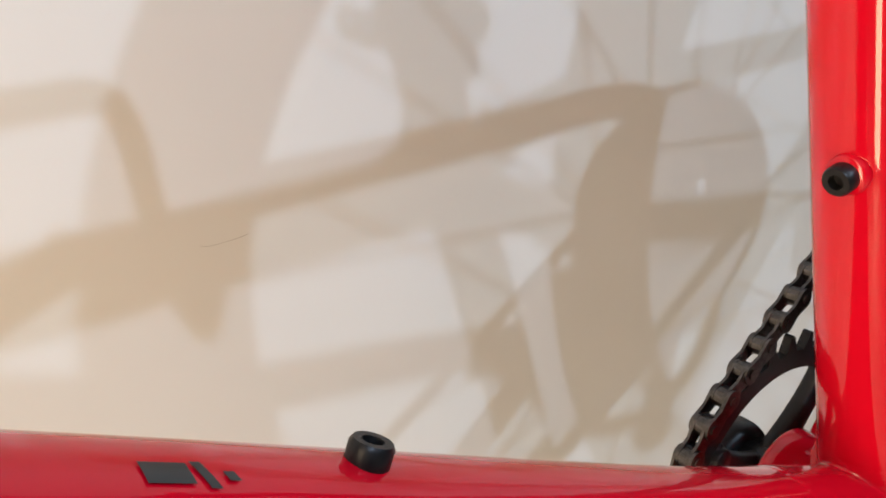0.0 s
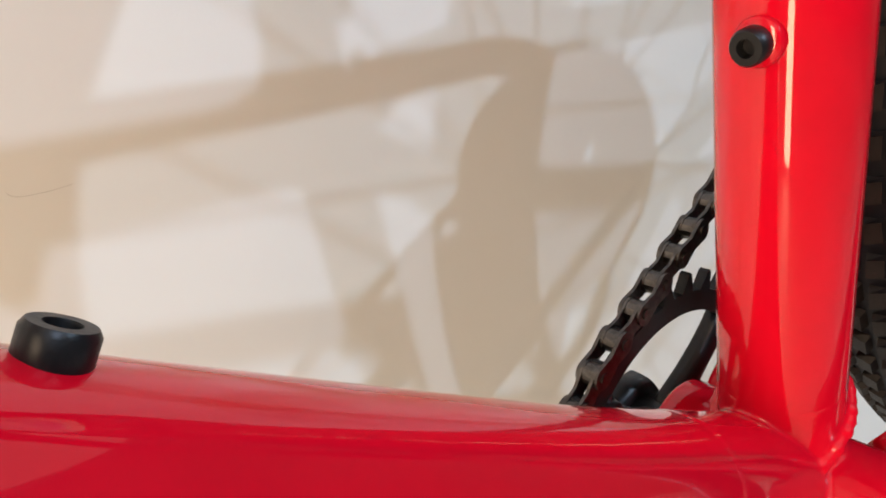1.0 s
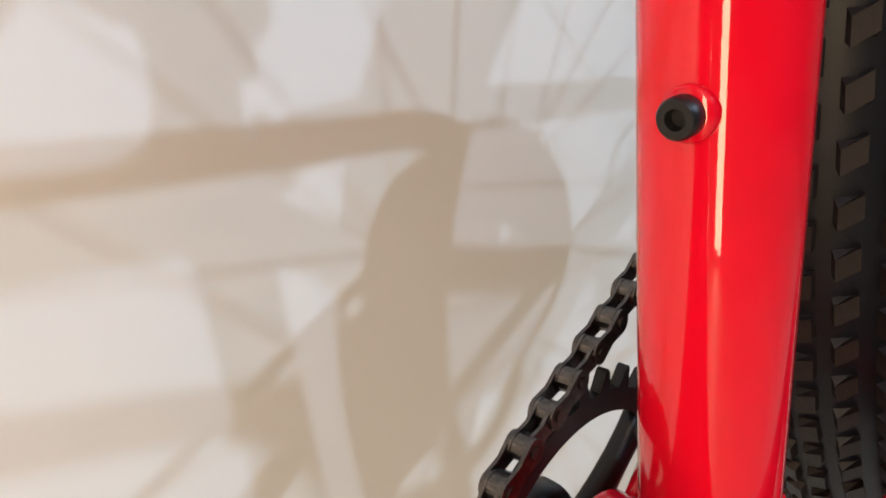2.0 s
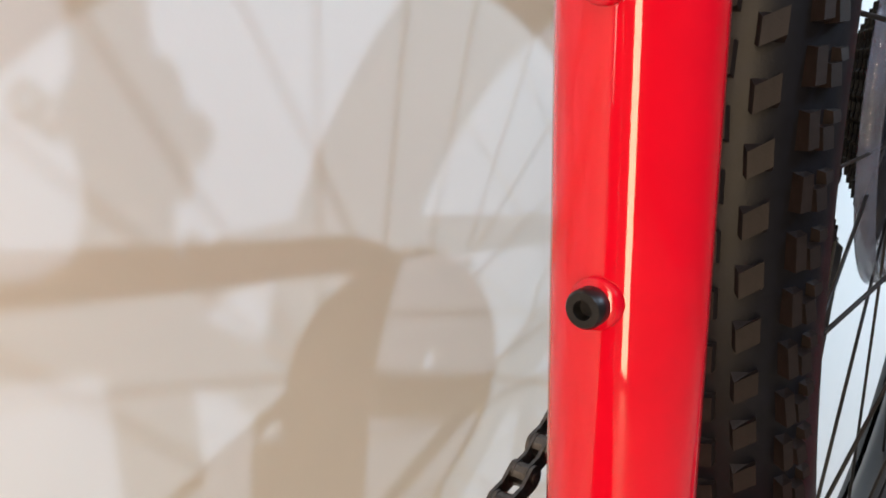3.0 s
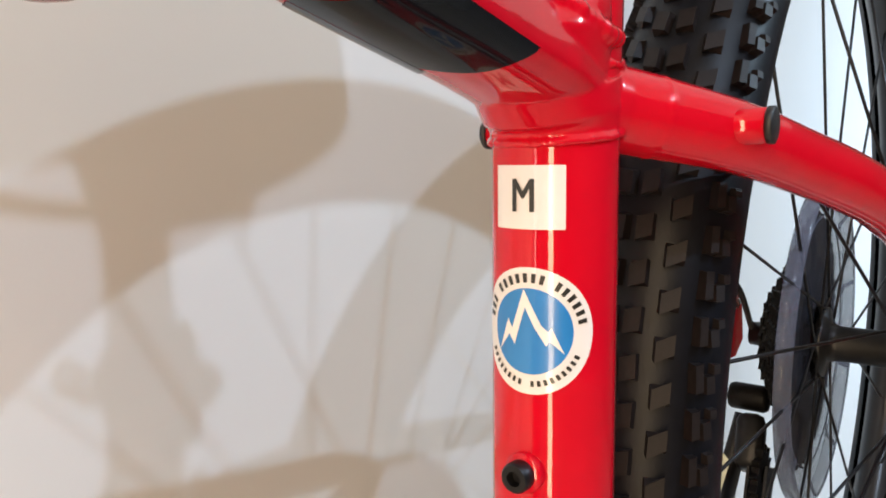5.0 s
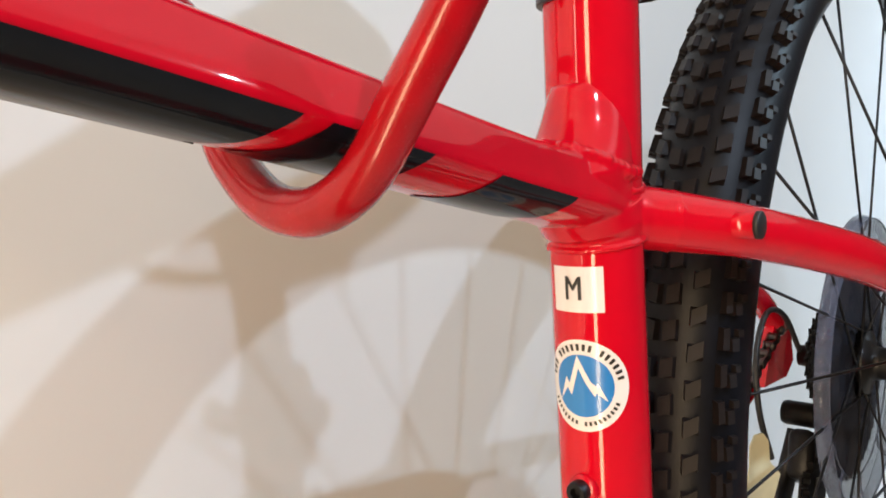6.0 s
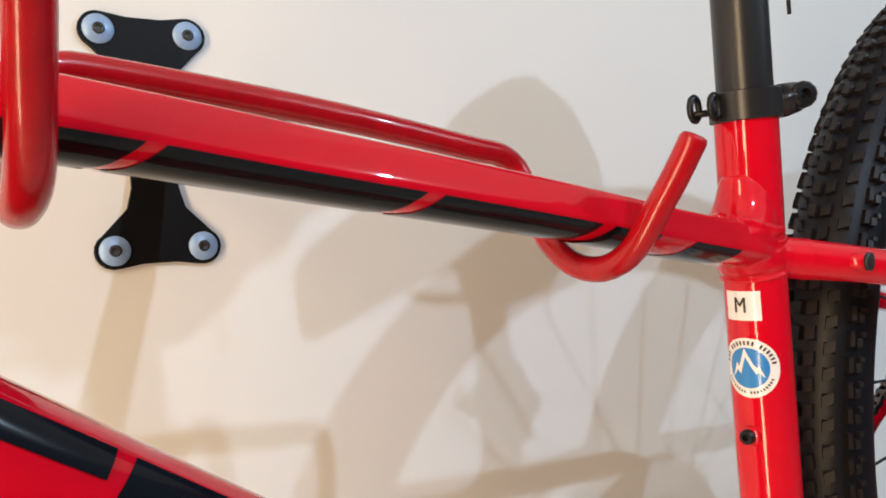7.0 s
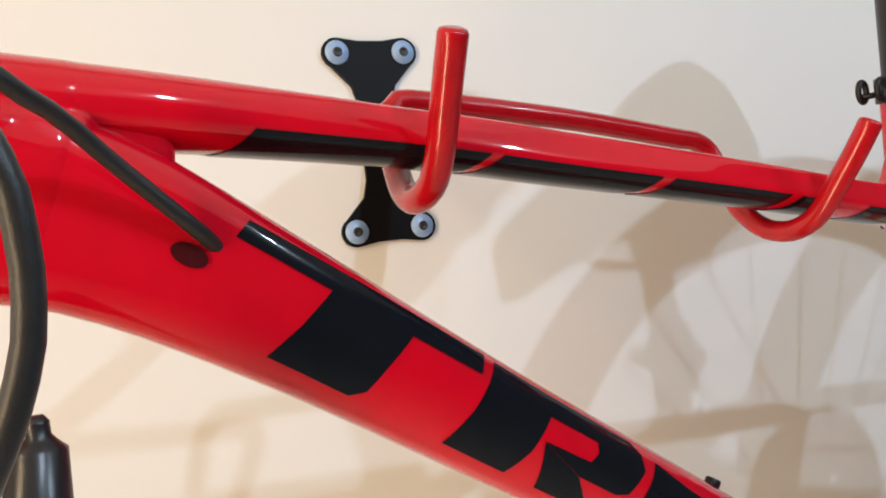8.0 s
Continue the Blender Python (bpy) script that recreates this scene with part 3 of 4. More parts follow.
part("clamp_lug", sweep([(0.012, -0.008, 0.1910), (0.0205, -0.0125, 0.1925), (0.0285, -0.0165, 0.1940)], [0.0078, 0.0082, 0.0072], [0.0080, 0.0082, 0.0074], 24, 4.0, (0.78, -0.62, 0)), SATIN, clamp)
knob = part("clamp_nut", turned_z([(0.0, -0.010), (0.0066, -0.010), (0.0076, -0.0088), (0.0078, 0.0020), (0.0072, 0.0034), (0.0058, 0.0044), (0.0032, 0.0046), (0.0027, 0.0020), (0.0, 0.0020)], 12), BLACK, clamp, "black faceted clamp nut", smooth=False)
knob.matrix_local = Matrix.Translation(lug_at + lug_way * 0.006) @ lug_turn
for x, y in ((-0.0240, 0.0040), (-0.0305, 0.0125)):
    loop = [(x + 0.0042 * math.cos(w), y, 0.1915 + 0.0066 * math.sin(w)) for w in [2 * math.pi * k / 20 for k in range(21)]]
    part("cable_loop", sweep(loop, 0.0019, seg=10, cap=False), BLACK, clamp)

part("loop_stem", rod([(-0.0150, 0.0040, 0.1900), (-0.0262, 0.0060, 0.1885), (-0.0305, 0.0140, 0.1885)], 0.0020, 10), BLACK, clamp)
# quick-release lever hanging down on the wall side of the clamp
part("clamp_lever", sweep(spline([(0.018, 0.006, 0.1915), (0.0235, 0.017, 0.1930), (0.0260, 0.0205, 0.1850), (0.0262, 0.0215, 0.1600), (0.0245, 0.0225, 0.1380)], 16), [0.0060] * 4 + [0.0040] * 13, [0.0070] * 4 + [0.0060] * 13, 20, 3.0, (0, 1, 0)), SATIN, clamp, "black quick-release lever")

# saddle, nose down with the bike
sad_line = [(-0.136, 0.312), (-0.126, 0.322), (-0.080, 0.346), (-0.028, 0.375), (0.014, 0.394), (0.055, 0.409), (0.085, 0.411), (0.112, 0.394), (0.128, 0.362)]
sad_half = [0.012, 0.020, 0.027, 0.038, 0.063, 0.073, 0.068, 0.050, 0.022]
bm = bmesh.new()
rows = []
for (x, z), w in zip(sad_line, sad_half):
    row = []
    for k in range(17):
        v = -1 + 2 * k / 16
        row.append(bm.verts.new((x, w * v, z - 0.030 * abs(v) ** 3)))
    for k in range(17):
        v = 1 - 2 * k / 16
        row.append(bm.verts.new((x, w * 0.94 * v, z - 0.010 - w * 1.0 - 0.010 * abs(v) ** 2)))
    rows.append(row)
for r0, r1 in zip(rows, rows[1:]):
    for k in range(34):
        bm.faces.new((r0[k], r0[(k + 1) % 34], r1[(k + 1) % 34], r1[k]))
bm.faces.new(rows[0])
bm.faces.new(list(reversed(rows[-1])))
saddle = part("saddle", bm, FOAM, bike, "black padded saddle")
for y in (-0.022, 0.022):
    part("rail", rod(spline([(-0.080, y * 0.7, 0.325), (-0.045, y, 0.292), (0.050, y, 0.288), (0.085, y, 0.340)], 16), 0.0035, 10), STEEL, saddle)
part("strap_end", rod([(0.0613, 0.0, 0.2485), (0.0625, 0.001, 0.275), (0.064, 0.004, 0.330)], 0.0013, 8), BLACK, saddle)
part("saddle_clamp", box((0.080, 0.052, 0.020), 0.006, None, pose(0.024, 0, 0.283, 0, -4, 0)), SATIN, saddle)

# ---- rear wheel ----
R_OUT, R_SEC = 0.3553, 0.0277
TRACK = 0.0275   # slope of the wheel's plane against the front tubes
prof = []
for k in range(25):
    w = radians(-130 + 260 * k / 24)
    prof.append((R_OUT - R_SEC + R_SEC * math.cos(w) * (1.0 if abs(w) < 1.2 else 1.02), R_SEC * math.sin(w)))


def wheel(centre, sgn, name, tyre_label):
    tyre = part(name + "_tyre", turned(prof, centre, 120), RUBBER, bike, tyre_label)
    rim = part(name + "_rim", turned([(0.311, -0.0145), (0.309, -0.0165), (0.301, -0.0165), (0.289, -0.010), (0.286, 0.0), (0.289, 0.010), (0.301, 0.0165), (0.309, 0.0165), (0.311, 0.0145), (0.303, 0.0)], centre, 96, True), SATIN, bike, "black alloy rim")
    hub = part(name + "_hub", turned([(0.0, -0.072), (0.0085, -0.072), (0.0095, -0.060), (0.0095, -0.046), (0.024, -0.044), (0.024, -0.040), (0.014, -0.036), (0.0125, -0.02), (0.0125, 0.012), (0.014, 0.018), (0.025, 0.020), (0.025, 0.024), (0.012, 0.028), (0.0095, 0.060), (0.0085, 0.072), (0.0, 0.072)], centre, 32), BLACK, bike, "black hub")
    for k in range(28):
        w = 2 * math.pi * (k + 0.25) / 28
        flange = -0.042 if k % 2 else 0.022
        lean = 1.25 if (k // 2) % 2 else -1.25
        a = Vector((0.023 * math.cos(w + lean), flange, 0.023 * math.sin(w + lean))) + centre
        b = Vector((0.289 * math.cos(w), flange * 0.12 + DISH - TRACK * (centre.x - 0.07 + 0.289 * math.cos(w)), 0.289 * math.sin(w))) + centre
        part("spoke", rod([a, b], 0.0010, 6, False, (0.3, 0.8, 0.5)), BLACK, hub)
    return tyre, rim


rear_tyre, rear_rim = wheel(HUB, -1, "rear", "black knobbly mountain bike tyre")


def knob_mesh(lx, ly, h, taper, skew, step):
    """One tread block: lx along the tyre, ly across, h tall, with a sipe edge."""
    bm = bmesh.new()
    lo = [(-lx / 2 - taper, -ly / 2 - taper), (lx / 2 + taper, -ly / 2 - taper), (lx / 2 + taper, ly / 2 + taper), (-lx / 2 - taper, ly / 2 + taper)]
    hi = [(-lx / 2 + skew, -ly / 2), (lx / 2 + skew, -ly / 2), (lx / 2 - skew, ly / 2), (-lx / 2 - skew, ly / 2)]
    b0 = [bm.verts.new((x, y, -0.0012)) for x, y in lo]
    b1 = [bm.verts.new((x, y, h * (1.0 - (step if i in (0, 3) else 0)))) for i, (x, y) in enumerate(hi)]
    bm.faces.new(b1)
    for k in range(4):
        bm.faces.new((b0[k], b0[(k + 1) % 4], b1[(k + 1) % 4], b1[k]))
    bmesh.ops.recalc_face_normals(bm, faces=bm.faces[:])
    me = bpy.data.meshes.new("knob")
    bm.to_mesh(me)
    bm.free()
    me.materials.append(KNOB)
    return me


ROWS_OF_KNOBS = [
    # angle across the section, phase along it, mesh
    (-9, 0.0, knob_mesh(0.0082, 0.0056, 0.0030, 0.0005, 0.0008, 0.10)),
    (9, 0.0, knob_mesh(0.0082, 0.0056, 0.0030, 0.0005, -0.0008, 0.10)),
    (-31, 0.5, knob_mesh(0.0070, 0.0062, 0.0028, 0.0005, 0.0016, 0.12)),
    (31, 0.5, knob_mesh(0.0070, 0.0062, 0.0028, 0.0005, -0.0016, 0.12)),
    (-54, 0.06, knob_mesh(0.0092, 0.0030, 0.0040, 0.0005, 0.0004, 0.2)),
    (54, 0.06, knob_mesh(0.0092, 0.0030, 0.0040, 0.0005, -0.0004, 0.2)),
    (-63, 0.18, knob_mesh(0.0056, 0.0036, 0.0038, 0.0005, 0.0003, 0.2)),
    (63, 0.18, knob_mesh(0.0056, 0.0036, 0.0038, 0.0005, -0.0003, 0.2)),
    (-70, -0.16, knob_mesh(0.0030, 0.0030, 0.0026, 0.0005, 0.0003, 0.2)),
    (70, -0.16, knob_mesh(0.0030, 0.0030, 0.0026, 0.0005, -0.0003, 0.2)),
]
PER_ROW = 140
rest = bmesh.new()
for across, phase, me in ROWS_OF_KNOBS:
    for k in range(PER_ROW):
        w = 2 * math.pi * (k + phase) / PER_ROW
        al = radians(across)
        radial = Vector((math.cos(w), 0, math.sin(w)))
        along = Vector((-math.sin(w), 0, math.cos(w)))
        outw = radial * math.cos(al) + Vector((0, 1, 0)) * math.sin(al)
        acr = outw.cross(along)
        at = HUB + radial * (R_OUT - R_SEC + R_SEC * math.cos(al)) + Vector((0, 1, 0)) * (R_SEC * math.sin(al))
        m = Matrix((along, acr, outw)).transposed().to_4x4()
        m.translation = at
        m = m @ pose(0, 0, 0, random.uniform(-2, 2), random.uniform(-2, 2), random.uniform(-3, 3))
        deg = math.degrees(w) % 360
        if 122 <= deg <= 212 and len(rear_tyre.children) < 290:
            kb = new("knob", me)
            kb.parent = rear_tyre
            kb.matrix_local = m
        else:
            vs = [rest.verts.new(m @ v.co) for v in me.vertices]
            for f in me.polygons:
                rest.faces.new([vs[i] for i in f.vertices])
tagged(part("tread_rest", rest, KNOB, rear_tyre, smooth=False), kind="stuff")

# brake rotor on the near side, cassette and clear guard on the wall side
rotor_bm = turned([(0.080, -0.0520), (0.080, -0.0502), (0.066, -0.0502), (0.066, -0.0520)], HUB, 72, True)
for k in range(6):
    w = 2 * math.pi * k / 6
    a = HUB + Vector((0.020 * math.cos(w), -0.051, 0.020 * math.sin(w)))
    b = HUB + Vector((0.067 * math.cos(w + 0.5), -0.051, 0.067 * math.sin(w + 0.5)))
    sweep([a, b], 0.0009, 0.0042, 8, 2.0, (0, 1, 0), True, rotor_bm)
part("brake_rotor", rotor_bm, STEEL, bike, "steel disc brake rotor")


def toothed(r, teeth, y0, y1, hole, depth=0.0035, bm=None, centre=Vector()):
    out = []
    for k in range(teeth):
        for f, rr in ((0.0, r - depth), (0.22, r - depth), (0.34, r - depth * 0.45), (0.42, r), (0.50, r + 0.0008), (0.58, r), (0.66, r - depth * 0.45), (0.78, r - depth)):
            w = 2 * math.pi * (k + f) / teeth
            out.append((rr * math.cos(w), rr * math.sin(w)))
    bm = bm or bmesh.new()
    n = len(out)
    rings = []
    for y, kk in ((y0, 0), (y1, 0), (y1, 1), (y0, 1)):
        row = []
        for i, (x, z) in enumerate(out):
            if kk:
                w = math.atan2(z, x)
                x, z = hole * math.cos(w), hole * math.sin(w)
            row.append(bm.verts.new(centre + Vector((x, y, z))))
        rings.append(row)
    for q in range(4):
        r0, r1 = rings[q], rings[(q + 1) % 4]
        for i in range(n):
            bm.faces.new((r0[i], r0[(i + 1) % n], r1[(i + 1) % n], r1[i]))
    return bm


cassette = new("cassette")
cassette.parent = bike
for j, (r, teeth) in enumerate(((0.0925, 46), (0.082, 40), (0.073, 36), (0.065, 32), (0.057, 28), (0.049, 24), (0.042, 21), (0.036, 18))):
    part("sprocket", toothed(r, teeth, 0.0305 + 0.0037 * j, 0.0323 + 0.0037 * j, min(r - 0.016, 0.030), 0.0035, None, HUB), SPROCKET, cassette, smooth=False)
spoke_guard = part("spoke_guard", turned([(0.030, 0.0255), (0.070, 0.0262), (0.106, 0.0275), (0.115, 0.0285), (0.115, 0.0295), (0.105, 0.0287), (0.070, 0.0274), (0.030, 0.0267)], HUB, 64, True), CLEAR, bike, "clear plastic spoke guard disc")
spoke_guard.visible_shadow = False


def hoop(r, y, thick, bm):
    return turned([(r + thick * math.cos(w), y + thick * math.sin(w)) for w in [2 * math.pi * k / 8 for k in range(8)]], HUB, 72, True, bm)


guard_edge = turned([(0.1154, 0.0292), (0.1160, 0.0285), (0.1130, 0.0200), (0.1122, 0.0200), (0.1146, 0.0285)], HUB, 72, True)
hoop(0.1126, 0.0200, 0.0008, guard_edge)
hoop(0.0900, 0.0262, 0.0007, guard_edge)
for k in range(10):
    w = 2 * math.pi * (k + 0.4) / 10
    rib = [HUB + Vector((r * math.cos(w), y, r * math.sin(w))) for r, y in ((0.0895, 0.0258), (0.102, 0.0262), (0.1125, 0.0215))]
    sweep(rib, 0.0020, 0.0010, 8, 3.0, (-math.sin(w), 0, math.cos(w)), True, guard_edge)
guard_rim = part("guard_edge", guard_edge, RIM_CLEAR, bike, "ribbed clear rim of the spoke guard")
guard_rim.visible_shadow = False

# chainring, cranks
RING_Y = 0.0415
RING = BB + Vector((-0.001, RING_Y, -0.006))
ring = part("chainring", toothed(0.0662, 32, -0.0018, 0.0018, 0.0525, 0.0062, None, RING), BLACK, bike, "black narrow chainring with bare teeth", smooth=False)
for k in range(4):
    w = radians(38 + 90 * k)
    a = RING + Vector((0.012 * math.cos(w), 0.004, 0.012 * math.sin(w)))
    b = RING + Vector((0.053 * math.cos(w), 0.001, 0.053 * math.sin(w)))
    part("spider_arm", sweep(spline([a, a.lerp(b, 0.5), b], 8), [0.004] * 9, [0.011, 0.009, 0.0075, 0.0062, 0.0055, 0.005, 0.005, 0.0055, 0.0065], 16, 3.0, (0, 1, 0)), BLACK, ring)
    bolt = turned([(0.0, -0.0045), (0.0042, -0.0045), (0.0046, -0.004), (0.0046, 0.004), (0.0, 0.004)], RING + Vector((0.049 * math.cos(w), 0, 0.049 * math.sin(w))), 16)
    part("ring_bolt", bolt, BLACK, ring)
part("ring_hub", turned([(0.0, -0.008), (0.015, -0.008), (0.017, -0.006), (0.017, 0.010), (0.0, 0.012)], RING, 32), BLACK, ring)
for sgn, ang in ((1, 198), (-1, 18)):
    w = radians(ang)
    y0 = 0.058 * sgn
    a, b = BB + Vector((0, y0, 0)), BB + Vector((0.172 * math.cos(w), y0 + 0.012 * sgn, 0.172 * math.sin(w)))
    part("crank_arm", sweep(spline([a - (b - a) * 0.08, a, a.lerp(b, 0.5), b, b + (b - a) * 0.06], 20), [0.007] * 21, [0.010] + [0.016 - 0.004 * i / 19 for i in range(19)] + [0.008], 20, 3.0, (0, 1, 0)), BLACK, bike, "black crank arm")

# chain: along the upper run, round the front of the ring and back below
PITCH = 0.0127
tang = radians(17.5) + math.pi / 2
line = []
start = HUB + Vector((0.030 * math.cos(tang), 0.0565, 0.030 * math.sin(tang)))
r_chain = 0.0645
end = RING + Vector((r_chain * math.cos(tang), 0, r_chain * math.sin(tang)))
line += [start.lerp(end, k / 40) for k in range(40)]
for k in range(30):
    w = tang + (radians(262) - tang) * k / 29
    line.append(RING + Vector((r_chain * math.cos(w), 0, r_chain * math.sin(w))))
low = line[-1]
line += [low.lerp(HUB + Vector((-0.05, 0.050, -0.125)), k / 40) for k in range(1, 41)]
chain = new("chain")
chain.parent = bike
tagged(chain, "oily dark steel chain")


def link_mesh(half, thick):
    """A chain link: two waisted plates, with a roller at each pin."""
    bm = bmesh.new()
    out = []
    for k in range(10):
        w = radians(-90 + 180 * k / 9)
        out.append((PITCH / 2 + 0.0040 * math.cos(w), 0.0040 * math.sin(w)))
    out.append((0, 0.0026))
    for k in range(10):
        w = radians(90 + 180 * k / 9)
        out.append((-PITCH / 2 + 0.0040 * math.cos(w), 0.0040 * math.sin(w)))
    out.append((0, -0.0026))
    for y in (-half, half):
        slab(out, -thick / 2, thick / 2, bm, Matrix.Translation((0, y, 0)) @ pose(0, 0, 0, 90, 0, 0))
    for x in (-PITCH / 2, PITCH / 2):
        turned([(0.0, -half - thick), (0.0018, -half - thick), (0.0018, -half + 0.0004), (0.0038, -half + 0.0005), (0.0038, half - 0.0005), (0.0018, half - 0.0004), (0.0018, half + thick), (0.0, half + thick)], (x, 0, 0), 12, False, bm)
    bmesh.ops.recalc_face_normals(bm, faces=bm.faces[:])
    me = bpy.data.meshes.new("link")
    bm.to_mesh(me)
    bm.free()
    me.materials.append(CHAIN_M)
    return me


links = (link_mesh(0.0034, 0.0011), link_mesh(0.0023, 0.0011))
run = [0.0]
for p, q in zip(line, line[1:]):
    run.append(run[-1] + (q - p).length)


def along_line(s):
    i = max(j for j in range(len(run) - 1) if run[j] <= s)
    return line[i].lerp(line[i + 1], min(1, (s - run[i]) / (run[i + 1] - run[i])))


for k in range(int(run[-1] / PITCH)):
    p, q = along_line(k * PITCH), along_line((k + 1) * PITCH)
    d = (q - p).normalized()
    m = Matrix((d, Vector((0, 1, 0)), d.cross(Vector((0, 1, 0))))).transposed().to_4x4()
    m.translation = (p + q) / 2
    lk = new("link", links[k % 2])
    lk.parent = chain
    lk.matrix_local = m

# rear derailleur cage, cables
derailleur = part("derailleur", box((0.030, 0.020, 0.040), 0.006, None, pose(0.378, 0.062, -0.091, 0, 30, 10)), BLACK, bike, "black rear derailleur")
part("knuckle", rod([(0.398, 0.058, -0.063), (0.398, 0.080, -0.063)], 0.010, 20, True, (1, 0, 0)), SPROCKET, derailleur)
for y in (0.046, 0.058):
    part("cage_plate", slab([(-0.012, 0.052), (0.012, 0.052), (0.013, 0.0), (0.012, -0.050), (-0.012, -0.050), (-0.008, 0.0)], -0.0009, 0.0009, None, Matrix.Translation((0.351, y, -0.151)) @ pose(0, 0, 0, 90, 0, 0) @ pose(0, 0, 0, 0, 0, -22)), BLACK, derailleur, smooth=False)
for x, z in ((0.368, -0.109), (0.336, -0.191)):
    part("jockey_wheel", toothed(0.021, 12, 0.0495, 0.0545, 0.006, 0.0045, None, Vector((x, 0, z))), SPROCKET, derailleur, smooth=False)
part("parallelogram", sweep(spline([(0.391, 0.070, -0.076), (0.366, 0.074, -0.119), (0.324, 0.066, -0.131)], 10), 0.006, 0.013, 16, 3.0, (0, 1, 0)), BLACK, derailleur)
part("shift_cable", rod(spline([(0.306, 0.066, -0.101), (0.291, 0.069, -0.061), (0.296, 0.072, -0.021), (0.326, 0.074, 0.004), (0.366, 0.074, -0.006), (0.391, 0.070, -0.041)], 24), 0.0022, 10), HOUSING, bike, "black shifter cable housing")
part("brake_caliper", box((0.042, 0.024, 0.030), 0.006, None, pose(0.341, -0.054, 0.013, 0, 20, 0)), BLACK, bike, "black brake caliper")
part("paper_tag", slab([(-0.011, 0.0), (-0.010, 0.016), (-0.005, 0.023), (0.003, 0.023), (0.009, 0.016), (0.010, 0.0), (0.021, -0.012), (0.006, -0.045), (-0.020, -0.035)], -0.0006, 0.0006, None, pose(0.282, 0.066, -0.098, 90, 0, -20)), CREAM, bike, "cream paper tag hanging by the chain stay", smooth=False)

# the hub and what hangs by it stand out with the rear triangle
for ob in bike.children:
    if ob.name.split(".")[0] in ("rear_hub", "brake_rotor", "cassette", "spoke_guard", "guard_edge", "derailleur", "shift_cable", "brake_caliper", "paper_tag"):
        ob.matrix_local = REAR
for ob in (rear_tyre, rear_rim):
    ob.matrix_local = pose(0.07, 0, 0) @ pose(0, 0, 0, 0, 0, -math.degrees(math.atan(TRACK))) @ pose(-0.07, 0, 0)
derailleur.matrix_local = REAR @ pose(-0.012, 0, -0.028)

# cable entering the down tube, the empty port below it, and a loop in front
part("brake_hose", rod(spline([(-0.625, -0.105, 0.325), (-0.565, -0.082, 0.265), (-0.5149, -0.062, 0.2165), (-0.5026, -0.048, 0.2082), (-0.4887, -0.038, 0.1935), (-0.4660, -0.029, 0.1695), (-0.4590, -0.022, 0.1620)], 24), 0.0029, 14), HOUSING, bike, "black hydraulic brake hose")
part("cable_loop_front", rod(spline([(-0.555, -0.120, 0.250), (-0.525, -0.145, 0.204), (-0.5172, -0.150, 0.1859), (-0.5164, -0.150, 0.1785), (-0.5162, -0.150, 0.1701), (-0.5171, -0.150, 0.1619), (-0.519, -0.150, 0.1539), (-0.5249, -0.150, 0.1405), (-0.545, -0.135, 0.105)], 28), 0.0027, 14), HOUSING, bike, "black cable housing loop")
part("fork_leg", sweep([(-0.5215, -0.060, 0.1275), (-0.5216, -0.060, 0.126), (-0.5220, -0.060, 0.1255), (-0.5221, -0.060, 0.122), (-0.5223, -0.060, 0.1205), (-0.5228, -0.060, 0.1185), (-0.53, -0.062, 0.075), (-0.60, -0.065, -0.19)], [0.0015, 0.0030, 0.0032, 0.0032, 0.0050, 0.0075, 0.0110, 0.0150], seg=32, side=(0, -1, 0)), SATIN, bike, "black suspension fork leg with adjuster cap")
part("fork_crown", sweep([(-0.603, 0.050, 0.120), (-0.600, 0.0, 0.128), (-0.575, -0.035, 0.100), (-0.540, -0.058, 0.070)], [0.016] * 4, [0.020] * 4, 20, 3.0, (0, 0, 1)), SATIN, bike, "black fork crown")
port_ring = bmesh.new()
for k in range(32):
    w = 2 * math.pi * k / 32
    port_ring.verts.new((0.0066 * math.cos(w), 0.0038 * math.sin(w), 0.0))
port_ring.verts.ensure_lookup_table()
port_ring.faces.new(port_ring.verts[:])
bmesh.ops.inset_region(port_ring, faces=port_ring.faces[:], thickness=0.0007, depth=-0.0022)
port = part("cable_port", port_ring, PORT, down_tube, "empty cable port, inner shade painted dark red")
port.matrix_local = Matrix.Translation((-0.4697, -0.0262, 0.1619)) @ pose(0, 0, 0, 90, 0, 0) @ pose(0, 0, 0, 0, 0, -36)
sharp(port)

# ---- wall rack: bracket plate, arm and double hook, turned a little to follow the tube ----
rack = group_of("wall_rack", pose(0, 0, 0), "red double-hook bicycle hanger on a black steel wall bracket", "bike rack")


def plate_outline(w, h):
    """A plate with two lobes above and two below and a waist."""
    out = []
    lobes = [(w, -h, -105, 60), (w, h, -60, 105), (-w, h, 75, 240), (-w, -h, 120, 285)]
    r = 0.0135
    for cx, cy, a0, a1 in lobes:
        for k in range(9):
            a = radians(a0 + (a1 - a0) * k / 8)
            out.append((cx + r * math.cos(a), cy + r * math.sin(a)))
        if (cx, cy) == (w, -h):
            out += [(0.0205, -h + 0.030), (0.0165, -h + 0.045), (0.0165, h - 0.045), (0.0205, h - 0.030)]
        elif (cx, cy) == (w, h):
            out += [(0.012, h + 0.0105), (-0.012, h + 0.0105)]
        elif (cx, cy) == (-w, h):
            out += [(-0.0205, h - 0.030), (-0.0165, h - 0.045), (-0.0165, -h + 0.045), (-0.0205, -h + 0.030)]
        else:
            out += [(-0.012, -h - 0.0105), (0.012, -h - 0.0105)]
    return out


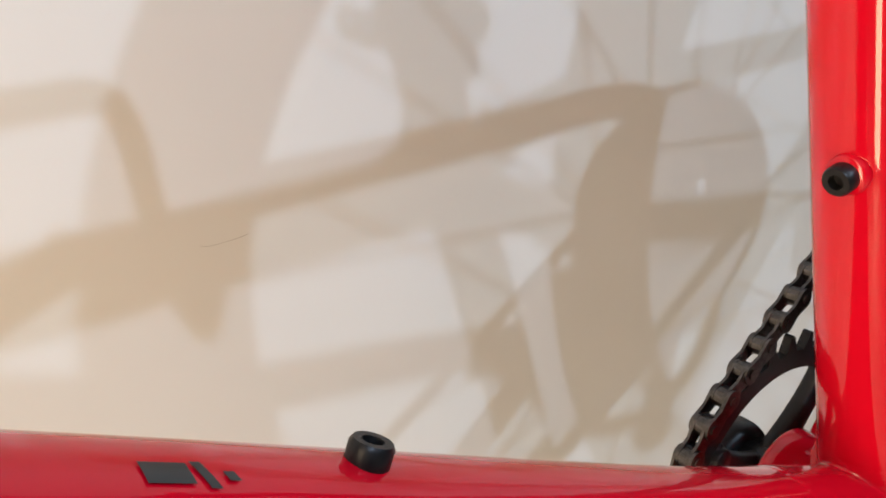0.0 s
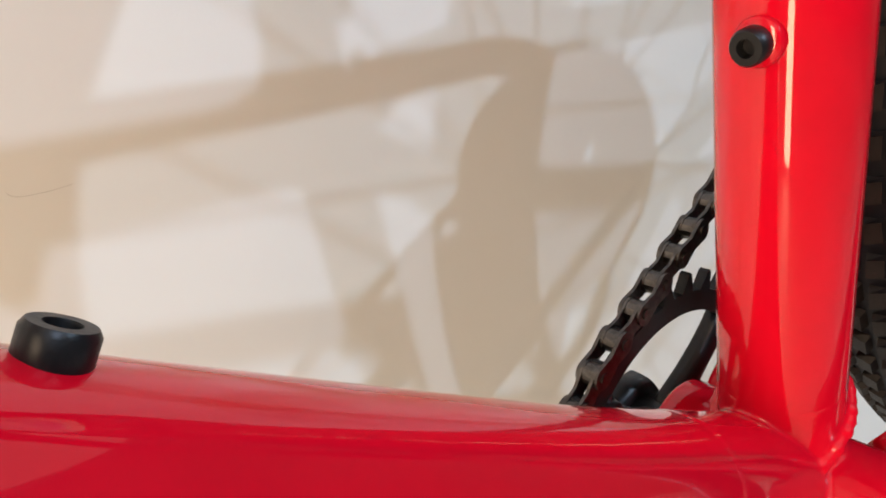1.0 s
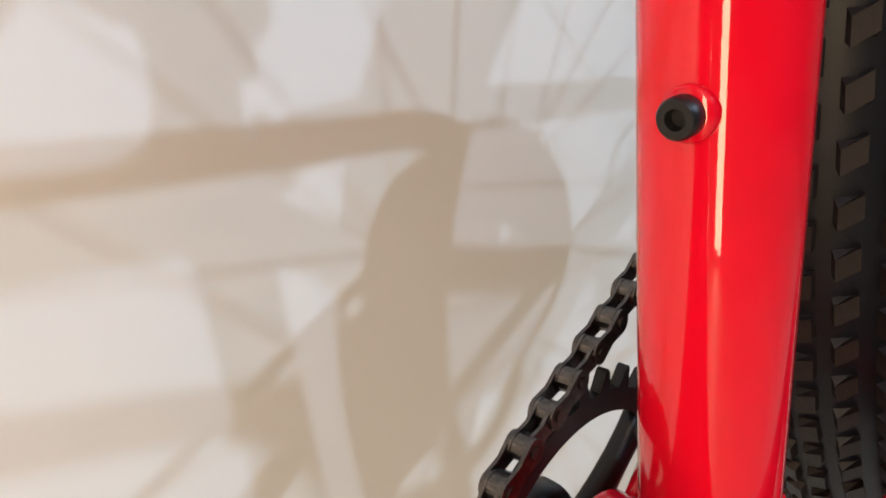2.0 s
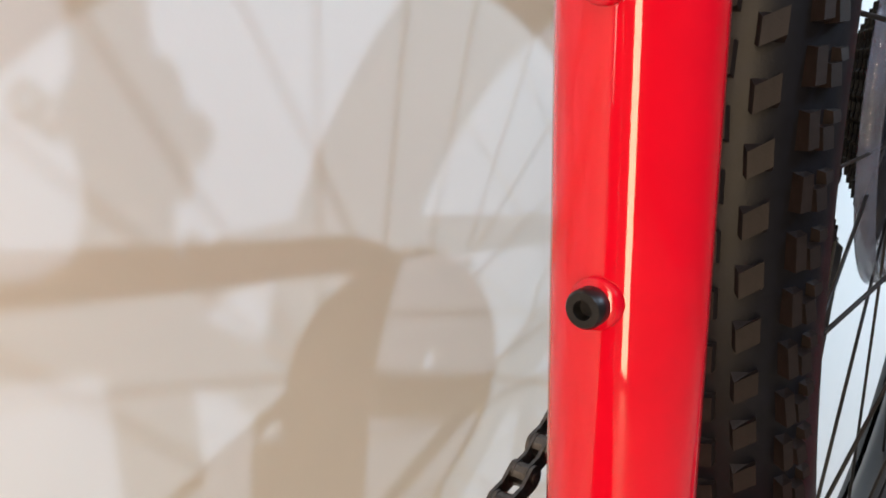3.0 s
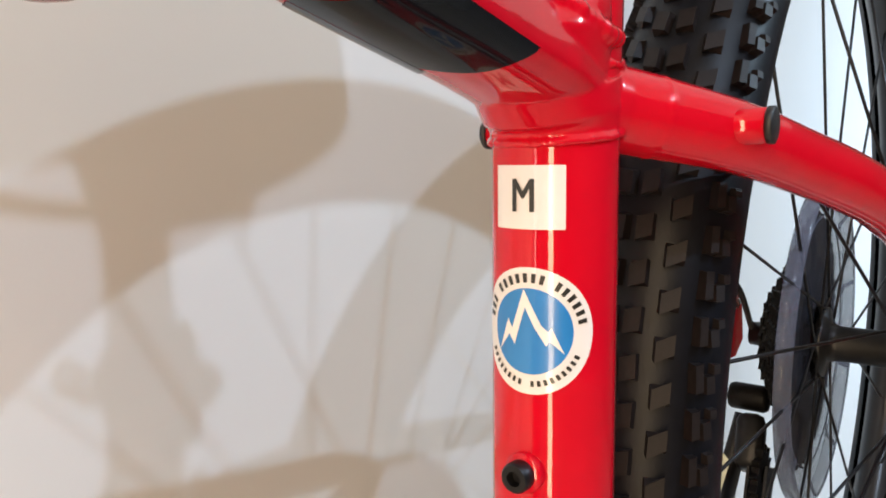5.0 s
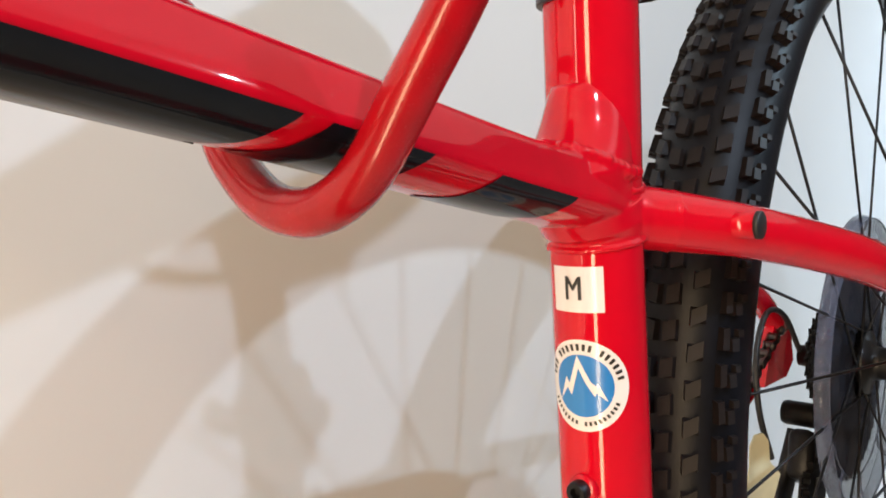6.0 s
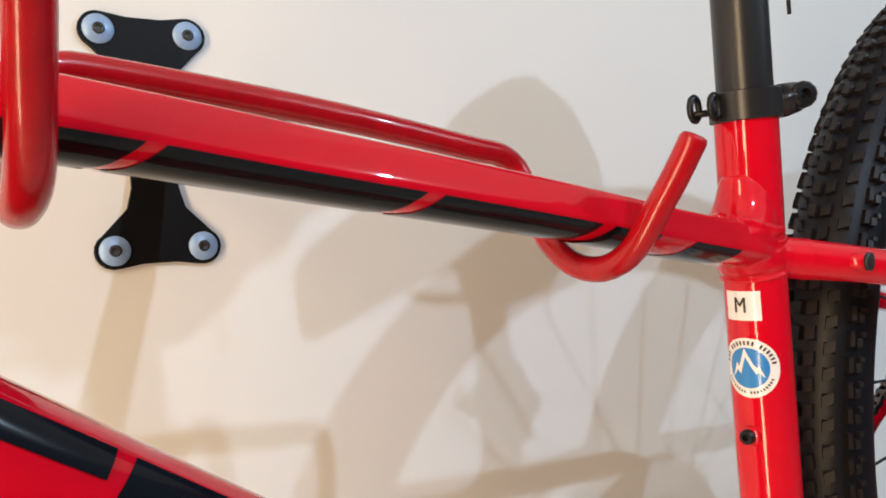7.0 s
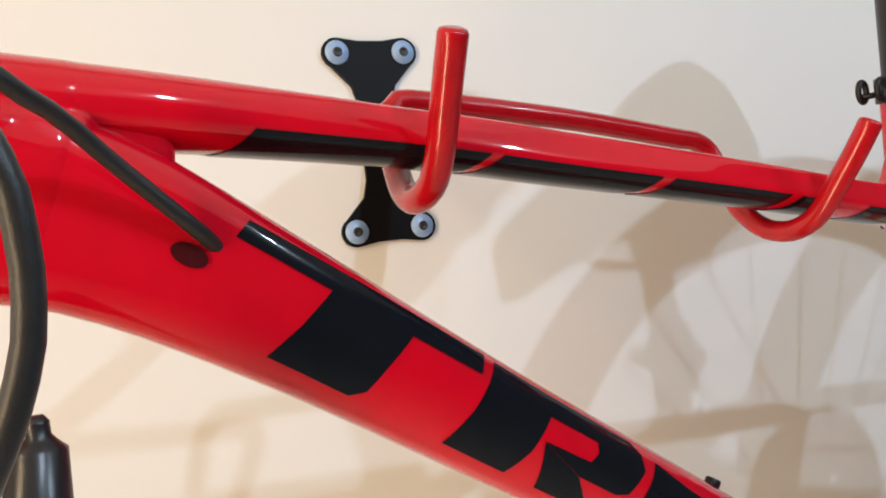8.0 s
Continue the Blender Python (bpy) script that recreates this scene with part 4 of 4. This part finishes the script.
PX, PZ = 0.0053, 1.6422
plate = part("bracket_plate", slab(plate_outline(0.0311, 0.0796), 0, 0.004, None, Matrix.Translation((PX, WALL_Y, PZ)) @ pose(0, 0, 0, 90, 0, 0)), PLATE, rack, "black steel bracket plate", smooth=False)
for sx in (-0.0311, 0.0311):
    for sz in (-0.0796, 0.0796):
        scr = part("screw", turned([(0.0, -0.0030), (0.0046, -0.0030), (0.0056, -0.0024), (0.0102, -0.0018), (0.0108, -0.0010), (0.0108, 0.0), (0.0, 0.0)], (0, 0, 0), 28), SILVER, plate, "zinc screw head with painted blue reflection and shaded socket")
        scr.location = (PX + sx, WALL_Y - 0.004, PZ + sz)
        # raised black disc for the shade inside the screw's socket
        part("socket_shade", turned([(0.0, -0.0032), (0.0022, -0.0032), (0.0026, -0.0036), (0.0042, -0.0036), (0.0045, -0.0028), (0.0045, 0.0)], (PX + sx, WALL_Y - 0.004, PZ + sz), 18), INK, plate)
part("arm", sweep([(PX, WALL_Y - 0.002, 1.645), (PX + 0.001, 0.32, 1.625), BIKE @ Vector((-0.262, 0.052, 0.2030))], 0.013, 0.006, 20, 4.0, (1, 0, 0)), PLATE, rack, "black flat steel arm")
# the bar's line beside the tube that it carries: down in front, under, up behind, along, and the same again
bar = [BIKE @ Vector(p) for p in (
    (-0.3667, -0.046, 0.2277), (-0.3676, -0.036, 0.2065), (-0.3684, -0.026, 0.1855), (-0.3690, -0.017, 0.1740), (-0.3700, -0.006, 0.1685), (-0.3690, 0.006, 0.1690), (-0.3662, 0.018, 0.1750), (-0.3625, 0.029, 0.1850), (-0.3590, 0.040, 0.1985), (-0.3550, 0.049, 0.2085), (-0.3460, 0.052, 0.2150),
    (-0.3335, 0.052, 0.2162), (-0.2415, 0.052, 0.1997), (-0.158, 0.052, 0.1806), (-0.1445, 0.052, 0.1780), (-0.1330, 0.052, 0.1715), (-0.1300, 0.048, 0.1600), (-0.1330, 0.039, 0.1450), (-0.1360, 0.029, 0.1325), (-0.1372, 0.015, 0.1215), (-0.1372, 0.002, 0.1177), (-0.1362, -0.010, 0.1190), (-0.1345, -0.022, 0.1265), (-0.1310, -0.033, 0.1425), (-0.1262, -0.041, 0.1570), (-0.1213, -0.048, 0.172))]
part("hook_bar", rod(spline(bar, 110), 0.0062, 20, True), HOOK_RED, rack, "red powder-coated steel hook bar")

# a stray hair stuck on the wall
HAIR = spline([(0.1368, 0.4695, 1.3137), (0.1402, 0.4695, 1.3108), (0.1523, 0.4695, 1.3092), (0.1649, 0.4695, 1.3090)], 16)
tagged(part("hair", rod(HAIR, 0.00005, 6, False), CHAIN_M), "thin dark hair stuck on the white wall", "hair")
